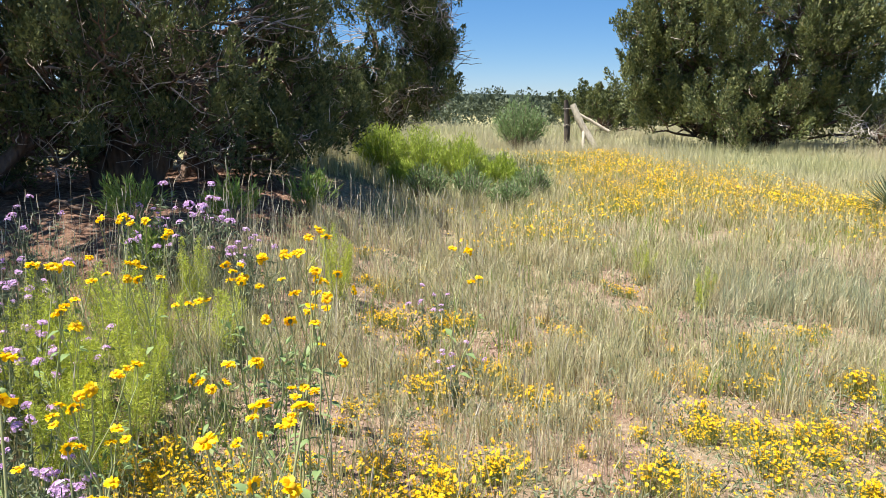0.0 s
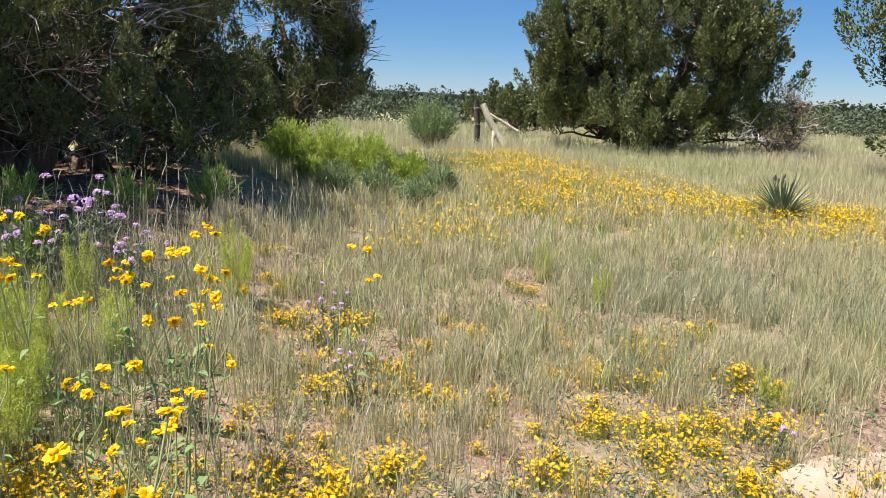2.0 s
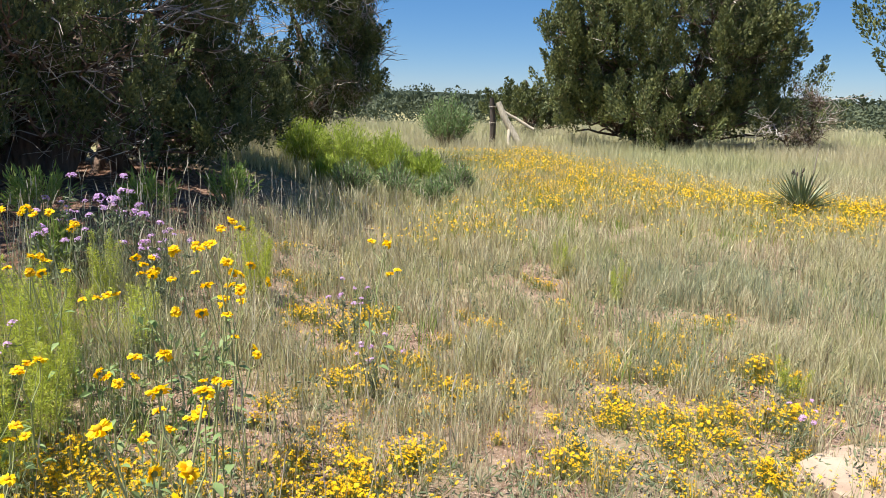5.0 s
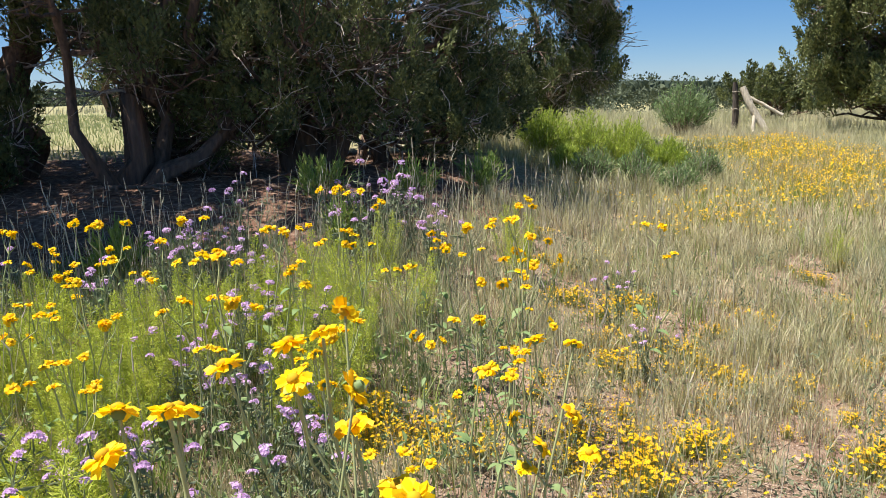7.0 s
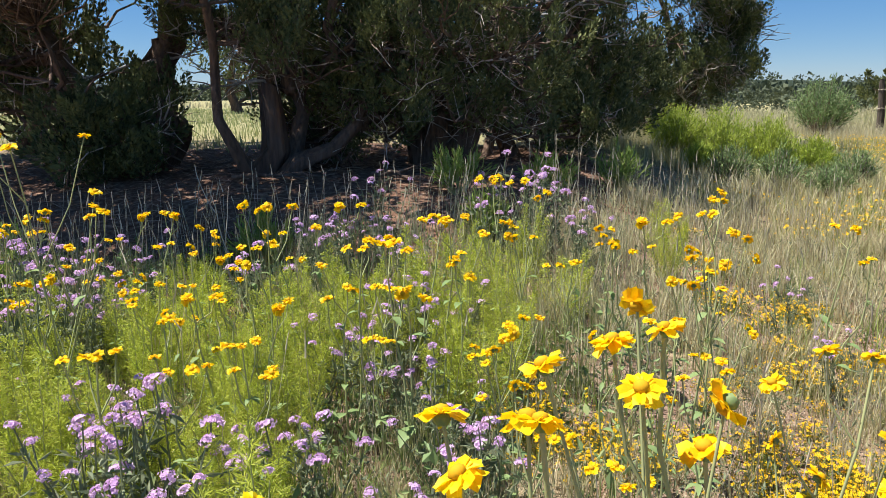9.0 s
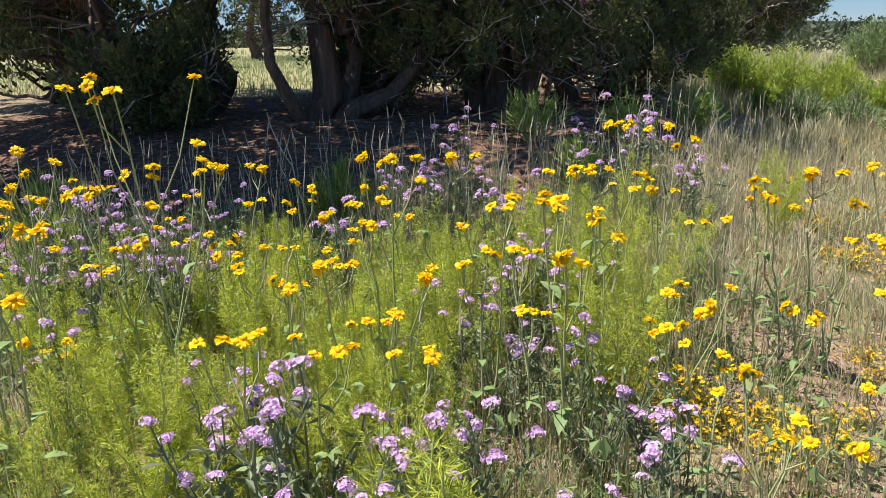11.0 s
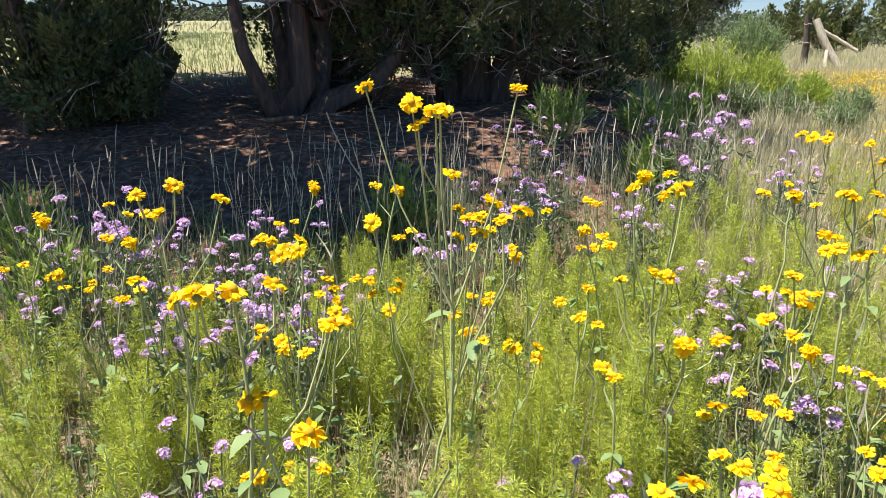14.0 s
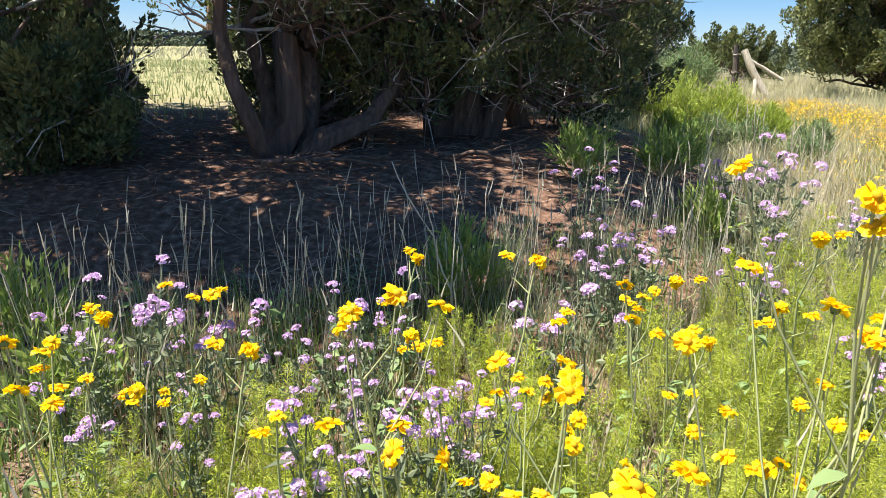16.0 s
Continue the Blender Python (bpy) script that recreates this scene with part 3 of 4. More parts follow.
    tagged(new("far_woodland", buf.mesh("far_woodland", M_FARTREE)), "dark green scrub woodland on low hills", "woodland", kind="stuff")


far_scrub()

# ---- post, log, stones ----
rng = np.random.default_rng(22)


def fence_post(x, y):
    root = new("fence_post")
    root.matrix_basis = at_ground(x, y)
    tagged(root, "dark weathered wooden post in the pale grass", "post")
    buf = Mesher()
    tube(buf, [(0, 0, -0.1), (0.01, 0, 0.5), (-0.02, 0.01, 1.0), (-0.03, 0.0, 1.12)], [0.07, 0.065, 0.06, 0.045], 8, 0.08)
    part("shaft", buf, M_POST, root, smooth=True)
    for z in (0.55, 0.92):
        buf = Mesher()
        tube(buf, [(0.075 * math.cos(a), 0.075 * math.sin(a), z + 0.01 * math.sin(3 * a)) for a in np.linspace(0, 2 * math.pi, 12)], [0.006] * 12, 4)
        part("wire_wrap", buf, M_TWIG, root, "rusty wire wrapped round the post")


def leaning_log(x, y):
    root = new("leaning_log")
    root.matrix_basis = at_ground(x, y)
    tagged(root, "bare bleached forked log leaning against a post", "log")
    for nm, p, q, r in (("log", (0.03, -0.1, 1.02), (0.55, -0.35, 0.02), 0.075), ("fork", (0.10, -0.13, 0.85), (0.85, -0.25, 0.42), 0.035), ("snag", (0.3, -0.22, 0.5), (0.25, -0.42, 0.03), 0.04)):
        buf = Mesher()
        tube(buf, wander(p, q, 8, 0.03), np.linspace(r, r * 1.15, 8), 8, 0.07)
        part(nm, buf, M_WOOD, root, smooth=True)


fence_post(2.85, 17.3)
leaning_log(2.93, 17.3)


def flat_stone(x, y, w, d, h, turn, label):
    bm = bmesh.new()
    n = 10
    ring = []
    for k in range(n):
        a = 2 * math.pi * k / n
        r = random.uniform(0.74, 1.15)
        ring.append((math.cos(a) * w / 2 * r, math.sin(a) * d / 2 * r))
    low = [bm.verts.new((px * 1.02, py * 1.02, -0.06)) for px, py in ring]
    mid = [bm.verts.new((px, py, h * 0.7)) for px, py in ring]
    top = [bm.verts.new((px * 0.9, py * 0.9, h + random.uniform(-0.006, 0.006))) for px, py in ring]
    for a, b in ((low, mid), (mid, top)):
        for k in range(n):
            bm.faces.new((a[k], a[(k + 1) % n], b[(k + 1) % n], b[k]))
    c = bm.verts.new((0.02, 0.01, h + 0.006))
    for k in range(n):
        bm.faces.new((top[k], top[(k + 1) % n], c))
    me = bpy.data.meshes.new("flat_stone")
    bm.to_mesh(me)
    bm.free()
    me.materials.append(M_STONE)
    ob = new("flat_stone", me)
    ob.matrix_basis = at_ground(x, y, turn)
    tagged(ob, label, "stone", group="flat stones")


flat_stone(1.98, 2.38, 0.74, 0.46, 0.016, 0.2, "large pale sandstone slab flush with the soil")
flat_stone(1.62, 2.42, 0.20, 0.14, 0.03, 0.9, "small pale sandstone slab beside a larger one")
flat_stone(2.5, 2.55, 0.34, 0.22, 0.03, 1.9, "pale sandstone slab set in bare soil")
for px, py, s in ((1.42, 3.42, 0.07), (1.7, 3.0, 0.05), (2.25, 3.0, 0.06), (2.0, 2.0, 0.08), (0.55, 2.55, 0.04), (1.55, 4.5, 0.06), (-0.7, 2.6, 0.05)):
    flat_stone(px, py, s, s * 0.7, 0.018, px * 3, "small flat stone lying on bare soil")

# ---- shrubs and yucca ----
rng = np.random.default_rng(23)


def shrub(name, label, category, x, y, w, h, mat, stems, leafn, leaf, upright=1.0, wood=M_TWIG, group=""):
    root = new(name)
    root.matrix_basis = at_ground(x, y, sink=0.02)
    tagged(root, label, category, group)
    tw, lf = Mesher(), Mesher()
    a = rng.uniform(0, 2 * np.pi, stems)
    r = np.sqrt(rng.random(stems)) * w / 2
    tip = np.stack([np.cos(a) * r, np.sin(a) * r, h * (1 - 0.45 * (2 * r / w) ** 2) * rng.uniform(0.72, 1.05, stems)], 1)
    base = np.stack([np.cos(a) * r * 0.25, np.sin(a) * r * 0.25, np.zeros(stems)], 1)
    prisms(tw, base, tip, np.full(stems, 0.006), np.full(stems, 0.0025), 0.05)
    k = rng.integers(0, stems, leafn)
    t = rng.uniform(0.25, 1.02, leafn) ** 0.7
    c = base[k] + (tip[k] - base[k]) * t[:, None] + rng.normal(size=(leafn, 3)) * w * 0.03
    ln = leaf * rng.uniform(0.6, 1.3, leafn)
    leaves(lf, c, unit(tip[k] - base[k]) * upright + rng.normal(size=(leafn, 3)) * 0.5, ln, ln * 0.16, 0.1)
    tagged(part("stem_cluster", tw, wood, root), kind="stuff")
    part("foliage", lf, mat, root)
    return root


for sx, sy, sw, sh in ((-0.85, 10.3, 0.75, 0.74), (-0.30, 10.3, 0.8, 0.86), (0.28, 10.2, 0.75, 0.78), (0.78, 10.0, 0.55, 0.56), (-0.55, 9.5, 0.4, 0.4)):
    shrub("rabbitbrush", "bright yellow-green feathery shrub at the edge of shade", "shrub", sx, sy, sw, sh, M_RABBIT, 150, 6000, 0.065, 1.0, M_STEM, "yellow-green shrubs")
for sx, sy, sw, sh in ((1.15, 9.6, 0.5, 0.46), (0.35, 9.3, 0.6, 0.5), (-0.2, 9.1, 0.6, 0.5), (0.8, 8.9, 0.5, 0.38)):
    shrub("grey_shrub", "dull green small-leaved shrub in the juniper shade", "shrub", sx, sy, sw, sh, M_BUSH, 90, 2200, 0.06, 0.8, M_TWIG, "dull green shrubs")
shrub("saltbush", "upright grey-green bush alone on the plain", "bush", 1.75, 17.0, 1.25, 1.15, M_BUSH, 150, 5200, 0.10, 0.9)
shrub("saltbush", "low dark bush at the foot of a juniper", "bush", 10.0, 10.6, 1.3, 0.7, M_BUSH, 90, 2500, 0.09, 0.6)
for sx, sy, sw, sh in ((-2.95, 3.7, 0.36, 0.40), (-1.75, 4.3, 0.3, 0.36), (-4.55, 3.2, 0.5, 0.5), (-4.2, 2.9, 0.4, 0.42), (-2.2, 5.2, 0.5, 0.35), (-1.6, 5.6, 0.45, 0.35), (-1.2, 6.6, 0.5, 0.4)):
    shrub("green_herb", "lush green leafy herb at the edge of juniper shade", "herb", sx, sy, sw, sh, M_GREEN, 34, 700, 0.075, 1.3, M_STEM, "lush green herbs")


def yucca(x, y):
    root = new("yucca")
    root.matrix_basis = at_ground(x, y)
    tagged(root, "spiky grey-green yucca with a dry flower stalk", "yucca")
    base = Mesher()
    tube(base, [(0, 0, -0.05), (0, 0, 0.06), (0, 0, 0.12)], [0.09, 0.08, 0.03], 9, 0.1)
    part("crown_base", base, M_BARK, root)
    n = 190
    for k in range(n):
        buf = Mesher()
        a = rng.uniform(0, 2 * np.pi)
        el = rng.uniform(0.15, 1.3)
        ln = rng.uniform(0.42, 0.62)
        d = np.array([math.cos(a) * math.cos(el), math.sin(a) * math.cos(el), math.sin(el)])
        s = np.array([-math.sin(a), math.cos(a), 0]) * rng.uniform(0.008, 0.012)
        up = np.cross(d, s)
        up = up / np.linalg.norm(up) * 0.006
        p0, p1, p2 = d * 0.03 + np.array([0, 0, 0.06]), d * ln * 0.5 + np.array([0, 0, 0.07]), d * ln + np.array([0, 0, 0.04])
        buf.add([p0 - s, p0 + s, p1 + s, p1 - s, p2, p0 - up, p1 - up], [[0, 5, 6, 3], [5, 1, 2, 6]])
        buf.f.append(np.array([[3, 6, 4], [6, 2, 4]]))
        part("leaf", buf, M_YUCCA, root)
    st = Mesher()
    tube(st, [(0.1, 0.02, 0.1), (0.12, 0.02, 0.5), (0.15, 0.0, 0.95)], [0.008, 0.006, 0.003], 5)
    part("flower_stalk", st, M_TWIG, root, "thin dry flower stalk")
    pod = Mesher()
    tube(pod, [(-0.1, 0, 0.1), (-0.09, 0.0, 0.5)], [0.006, 0.005], 5)
    for k in range(5):
        o = rng.normal(size=3) * 0.02
        tube(pod, [np.array([-0.09, 0, 0.49]) + o, np.array([-0.09, 0, 0.52]) + o * 1.6, np.array([-0.09, 0, 0.55]) + o * 1.8], [0.008, 0.014, 0.004], 5)
    part("seed_stalk", pod, M_POST, root, "short stalk with dark seed pods")


yucca(5.0, 8.05)

# ---- flowering herbs ----
rng = np.random.default_rng(24)


def petal_mesh(name, n, length, width, droop, mat):
    """A ring of toothed rays."""
    buf = Mesher()
    for k in range(n):
        a = 2 * math.pi * k / n + rng.uniform(-0.12, 0.12)
        d = np.array([math.cos(a), math.sin(a), 0])
        s = np.array([-math.sin(a), math.cos(a), 0])
        ln = length * rng.uniform(0.85, 1.12)
        z = rng.uniform(-droop * 1.0, droop * 0.5)
        tw = rng.uniform(-0.004, 0.004)
        p = [d * 0.004 - s * 0.002, d * 0.004 + s * 0.002, d * ln * 0.55 + s * width / 2, d * ln * 0.55 - s * width / 2,
             d * ln * 0.97 + s * width * 0.42, d * ln * 0.97 - s * width * 0.42, d * ln * 0.9, d * ln * 0.5]
        p = [v + np.array([0, 0, zz]) for v, zz in zip(p, (0, 0, z * 0.5 + tw + 0.003, z * 0.5 - tw + 0.003, z + tw, z - tw, z - 0.002, z * 0.5 - 0.001))]
        buf.add(p, [[0, 1, 2, 7]])
        buf.f.append(np.array([[0, 7, 3], [7, 2, 6], [7, 6, 3], [2, 4, 6], [3, 6, 5]]) + buf.n - 8)
    return buf.mesh(name, mat)


def dome_mesh(name, r, h, mat, sides=9):
    buf = Mesher()
    ring = lambda rr, z: [(rr * math.cos(2 * math.pi * k / sides), rr * math.sin(2 * math.pi * k / sides), z) for k in range(sides)]
    v = ring(r * 0.6, -h) + ring(r, 0) + ring(r * 0.75, h * 0.65) + [(0, 0, h)]
    f = [[i * sides + k, i * sides + (k + 1) % sides, (i + 1) * sides + (k + 1) % sides, (i + 1) * sides + k] for i in (0, 1) for k in range(sides)]
    buf.add(v, f)
    buf.f.append(np.array([[2 * sides + k, 2 * sides + (k + 1) % sides, 3 * sides] for k in range(sides)]))
    return buf.mesh(name, mat, True)


def leaf_mesh(name, length, width, mat, fold=0.25):
    """An ovate leaf with a midrib fold and a drooping tip."""
    buf = Mesher()
    prof = [(0, 0.06), (0.15, 0.5), (0.4, 1.0), (0.7, 0.7), (1.0, 0.02)]
    v = []
    for t, w in prof:
        z = 0.12 * length * math.sin(t * 2.2) - 0.22 * length * t * t
        hw = w * width / 2
        v += [(t * length, -hw, z + hw * fold), (t * length, 0, z), (t * length, hw, z + hw * fold)]
    f = [[i * 3 + k, i * 3 + k + 1, i * 3 + k + 4, i * 3 + k + 3] for i in range(4) for k in (0, 1)]
    buf.add(v, f)
    return buf.mesh(name, mat, True)


RAYS = [petal_mesh("flower_head", n, 0.0235, 0.0145, 0.011, M_PETAL) for n in (13, 15, 14)]
DISCS = [dome_mesh("disc", 0.0085, 0.006, M_DISC) for _ in range(1)]
CALYX = dome_mesh("calyx", 0.0085, 0.006, M_LEAF, 7)
LEAF_MESHES = [leaf_mesh("leaf", l, w, M_LEAF) for l, w in ((0.075, 0.036), (0.060, 0.030), (0.05, 0.018))]


def frame_to(p, d, roll):
    q = Vector(d).to_track_quat('Z', 'Y')
    return Matrix.Translation(p) @ q.to_matrix().to_4x4() @ Matrix.Rotation(roll, 4, 'Z')


def crownbeard(h, heads):
    """A branched herb with toothed yellow flower heads and ovate leaves."""
    root = new("crownbeard")
    tagged(root, "", "wildflower", "yellow crownbeard plants")
    root["label"] = "tall yellow daisy-like wildflower with several heads" if h > 0.7 else "short yellow daisy-like wildflower on leafy stems"
    n_st = 1 if h < 0.6 else 2
    tops = []
    for s in range(n_st):
        lean = rng.normal(size=2) * (0.05 if h > 0.8 else 0.10) * h
        top = np.array([lean[0], lean[1], h * (1.0 if s == 0 else rng.uniform(0.75, 0.92))])
        ln = wander((rng.normal() * 0.012, rng.normal() * 0.012, -0.02), top, 8, 0.06)
        one = Mesher()
        tube(one, ln, np.linspace(0.0042, 0.0022, 8), 5)
        part("stem", one, M_STEM, root, smooth=True)
        tops.append(ln)
        for k in range(5 if h > 0.55 else 4):
            t = rng.integers(1, 6)
            p = ln[t]
            a = rng.uniform(0, 2 * math.pi)
            sc = rng.uniform(0.7, 1.3) * (1.0 if t < 4 else 0.7)
            m = Matrix.Translation(p) @ Matrix.Rotation(a, 4, 'Z') @ Matrix.Rotation(rng.uniform(-0.5, 0.5), 4, 'Y') @ Matrix.Scale(sc, 4)
            shared("leaf", LEAF_MESHES[int(rng.integers(0, 3))], root, m)
    for k in range(heads):
        ln = tops[k % n_st]
        if k < n_st:
            tip, d = ln[-1], unit(ln[-1] - ln[-2])
        else:
            p = ln[int(rng.integers(3 if h > 0.95 else 4, 7))]
            a = rng.uniform(0, 2 * math.pi)
            up = rng.uniform(0.72, 1.06) * (ln[-1][2] - p[2]) + 0.01
            reach = rng.uniform(0.12, 0.4) * up + rng.uniform(0.01, 0.04)
            tip = p + np.array([math.cos(a) * reach, math.sin(a) * reach, up])
            mid = p + (tip - p) * 0.5 + np.array([math.cos(a), math.sin(a), -0.4]) * 0.02
            one = Mesher()
            tube(one, [p, mid, tip], [0.0022, 0.002, 0.0018], 4)
            part("branch", one, M_STEM, root, smooth=True)
            d = unit(np.array([math.cos(a) * 0.35, math.sin(a) * 0.35, 1.0]))
        d = unit(d + rng.normal(size=3) * 0.4 + np.array([-0.12, 0.05, 0.1]))
        m = frame_to(tip, d, rng.uniform(0, 6)) @ Matrix.Scale(rng.uniform(0.75, 1.05), 4)
        fh = shared("flower_head", RAYS[int(rng.integers(0, 3))], root, m)
        shared("disc", DISCS[0], fh, Matrix.Translation((0, 0, 0.003)))
        shared("calyx", CALYX, fh, Matrix.Translation((0, 0, -0.005)))
    return root


def place(makers, spots, pick):
    """Sets each spot with a copy of the maker that suits its height; the first of each is the original itself."""
    used = set()
    for sx, sy, sh in spots:
        k = pick(sh)
        h0, ob = makers[k]
        m = at_ground(sx, sy, rng.uniform(0, 6.28), 1.0) @ Matrix.Scale(sh / h0, 4)
        if k in used:
            copy_thing(ob, m)
        else:
            ob.matrix_basis = m
            used.add(k)
    for k, (h0, ob) in enumerate(makers):
        if k not in used:
            for o in (*ob.children_recursive, ob):
                bpy.data.objects.remove(o)


def nearest_pick(makers):
    def pick(h):
        order = sorted(range(len(makers)), key=lambda k: abs(makers[k][0] - h))[:1 if h > 0.85 else 3]
        return order[int(rng.integers(0, min(3, len(order))))]
    return pick


CROWNBEARD_a = [(-0.41, 2.54, 0.92), (0.07, 3.30, 0.72), (-1.30, 3.00, 0.88), (-0.46, 2.33, 0.56), (-0.52, 0.74, 1.06), (-0.30, 1.20, 0.90), (-3.03, 1.78, 0.95),
    (-2.46, 1.70, 1.15), (-0.56, 0.50, 1.00), (-1.95, 2.15, 0.86),
    (-1.15, 0.75, 0.75), (-1.09, 2.47, 0.50), (-0.73, 2.23, 0.50), (-1.48, 2.66, 0.72), (-0.81, 2.94, 0.75), (-0.99, 2.90, 0.60), (-0.85, 1.57, 0.60),
    (-0.72, 2.93, 0.72), (-0.58, 2.92, 0.68), (-0.56, 2.08, 0.38), (-2.45, 2.53, 0.75), (-2.76, 2.57, 0.70), (-1.62, 2.18, 0.78), (-2.01, 1.85, 0.65),
    (-1.79, 1.83, 0.62), (-1.82, 1.55, 0.55)]
CROWNBEARD_b = [(-1.58, 1.62, 0.55), (-1.07, 2.07, 0.68), (-0.95, 1.92, 0.60), (-0.61, 1.40, 0.62), (-2.18, 2.18, 0.60), (-1.38, 2.10, 0.78), (-2.69, 1.40, 0.82),
    (-2.73, 1.82, 0.80), (-1.97, 1.42, 0.62), (-1.35, 2.51, 0.75), (-2.35, 2.86, 0.60), (-3.75, 2.08, 0.80), (-3.39, 2.07, 0.66), (-2.87, 2.00, 0.70),
    (-2.45, 2.05, 0.60), (-1.54, 2.40, 0.60)]
CROWNBEARD_c = [(-0.50, 1.95, 0.62), (-0.42, 1.90, 0.54), (-0.50, 2.35, 0.90), (-1.20, 2.85, 0.90), (-3.62, 2.35, 0.62), (-3.64, 2.68, 0.62), (-3.15, 2.80, 0.62), (-3.00, 2.45, 0.60),
    (-2.83, 2.35, 0.55), (-2.70, 2.30, 0.55), (-2.00, 2.85, 0.72), (-2.42, 2.42, 0.60), (-2.26, 2.10, 0.50), (-3.85, 2.30, 0.66)]
CROWNBEARD = CROWNBEARD_a + CROWNBEARD_b + CROWNBEARD_c
MATS = [(-0.12, 3.96), (-0.01, 4.40), (-0.03, 3.09), (-0.12, 3.34), (0.66, 4.18), (0.45, 3.21), (-0.17, 2.51), (-0.03, 2.43), (0.25, 2.48), (1.14, 3.24),
    (1.18, 3.04), (1.01, 2.51), (1.17, 2.46), (1.47, 2.89), (1.47, 2.62), (1.46, 2.44), (1.29, 2.37), (1.52, 2.35), (1.93, 3.27), (1.85, 3.68), (1.78,
    2.87), (1.94, 2.87), (1.33, 2.68), (0.93, 2.72), (0.69, 7.77), (1.10, 7.21), (-1.15, 2.56), (-1.19, 2.45), (-0.07, 2.38), (0.46, 3.24), (-0.22, 4.33),
    (-0.01, 4.21), (-1.06, 2.49), (-0.55, 2.39), (0.01, 2.28), (-0.10, 2.33), (0.20, 3.61), (-0.02, 2.36), (-0.87, 2.29), (-0.86, 2.44), (0.05, 4.26),
    (0.08, 3.27), (-0.09, 3.29), (0.35, 3.18)]
PURPLE_a = [(-1.83, 3.36, 0.50), (-1.67, 2.93, 0.40), (-1.25, 2.04, 0.40), (-1.07, 4.02, 0.50), (-3.23, 2.64, 0.60), (-2.13, 1.61, 0.40), (-1.91, 1.54, 0.40),
    (-1.89, 1.24, 0.40), (-1.74, 1.26, 0.40), (-1.56, 1.25, 0.40), (-1.51, 2.84, 0.40), (-1.41, 2.23, 0.35), (-1.93, 3.21, 0.55), (-1.02, 1.85, 0.30),
    (-1.12, 1.63, 0.30), (-1.58, 1.55, 0.35), (-1.81, 2.30, 0.40), (-3.86, 2.39, 0.50), (-3.58, 2.38, 0.55), (-3.42, 2.77, 0.60), (-3.64, 2.75, 0.65),
    (-1.67, 2.70, 0.45), (-3.16, 2.22, 0.60), (-3.31, 2.11, 0.60), (-2.01, 1.40, 0.35), (-1.61, 2.28, 0.35), (-1.08, 2.11, 0.30), (-1.50, 1.72, 0.30),
    (-4.06, 2.78, 0.62), (-3.07, 2.08, 0.50)]
PURPLE_b = [(-2.95, 2.30, 0.55), (-2.87, 1.69, 0.45), (-3.03, 1.40, 0.50), (-2.22, 3.48, 0.45), (-1.74, 2.54, 0.50), (-3.80, 2.81, 0.55), (-3.22, 2.43, 0.40),
    (-2.45, 3.45, 0.50), (-2.56, 3.04, 0.40), (-1.63, 4.02, 0.40), (-2.31, 4.13, 0.40), (1.70, 2.57, 0.20), (0.09, 3.22, 0.25), (-0.06, 3.93, 0.30),
    (-1.13, 4.16, 0.45), (-1.38, 4.43, 0.40)]
PURPLE_c = [(-2.30, 3.55, 0.58), (-2.38, 3.40, 0.50), (-1.55, 4.25, 0.50), (-1.70, 4.35, 0.45), (-3.35, 2.55, 0.58)]
PURPLE = PURPLE_a + PURPLE_b + PURPLE_c
FEATHER_a = [(-2.13, 1.60, 0.50), (-2.28, 1.90, 0.55), (-2.29, 2.38, 0.60), (-1.76, 1.68, 0.55), (-1.58, 1.48, 0.50), (-1.25, 2.77, 0.75), (-1.25, 2.94, 0.60),
    (-2.14, 2.66, 0.60), (-2.03, 2.76, 0.65), (-2.39, 1.59, 0.50), (-2.66, 1.49, 0.50), (-2.18, 2.22, 0.65), (-2.00, 2.35, 0.65), (-1.98, 2.64, 0.65),
    (-1.23, 2.49, 0.75), (-2.42, 2.11, 0.65), (-2.06, 2.09, 0.60), (-1.89, 2.17, 0.65), (-2.61, 1.66, 0.50), (-2.58, 1.24, 0.50), (-2.37, 1.38, 0.40),
    (-1.46, 2.71, 0.60), (-2.27, 1.67, 0.55), (-2.27, 1.49, 0.50), (-2.64, 2.44, 0.65), (-2.13, 2.41, 0.60), (-1.54, 2.88, 0.60), (-3.11, 1.49, 0.50),
    (-2.05, 1.69, 0.40), (-1.38, 2.40, 0.50)]
FEATHER_b = [(-3.26, 2.07, 0.55), (-3.85, 2.37, 0.60), (-2.83, 2.72, 0.55), (-2.52, 2.46, 0.55), (-2.27, 2.50, 0.55), (-1.76, 2.84, 0.55), (-3.40, 2.56, 0.55),
    (-1.33, 3.12, 0.60), (-0.66, 4.38, 0.55), (-1.39, 3.95, 0.50), (-0.69, 4.59, 0.50), (1.56, 5.62, 0.30), (1.72, 4.69, 0.30), (2.00, 3.07, 0.25)]
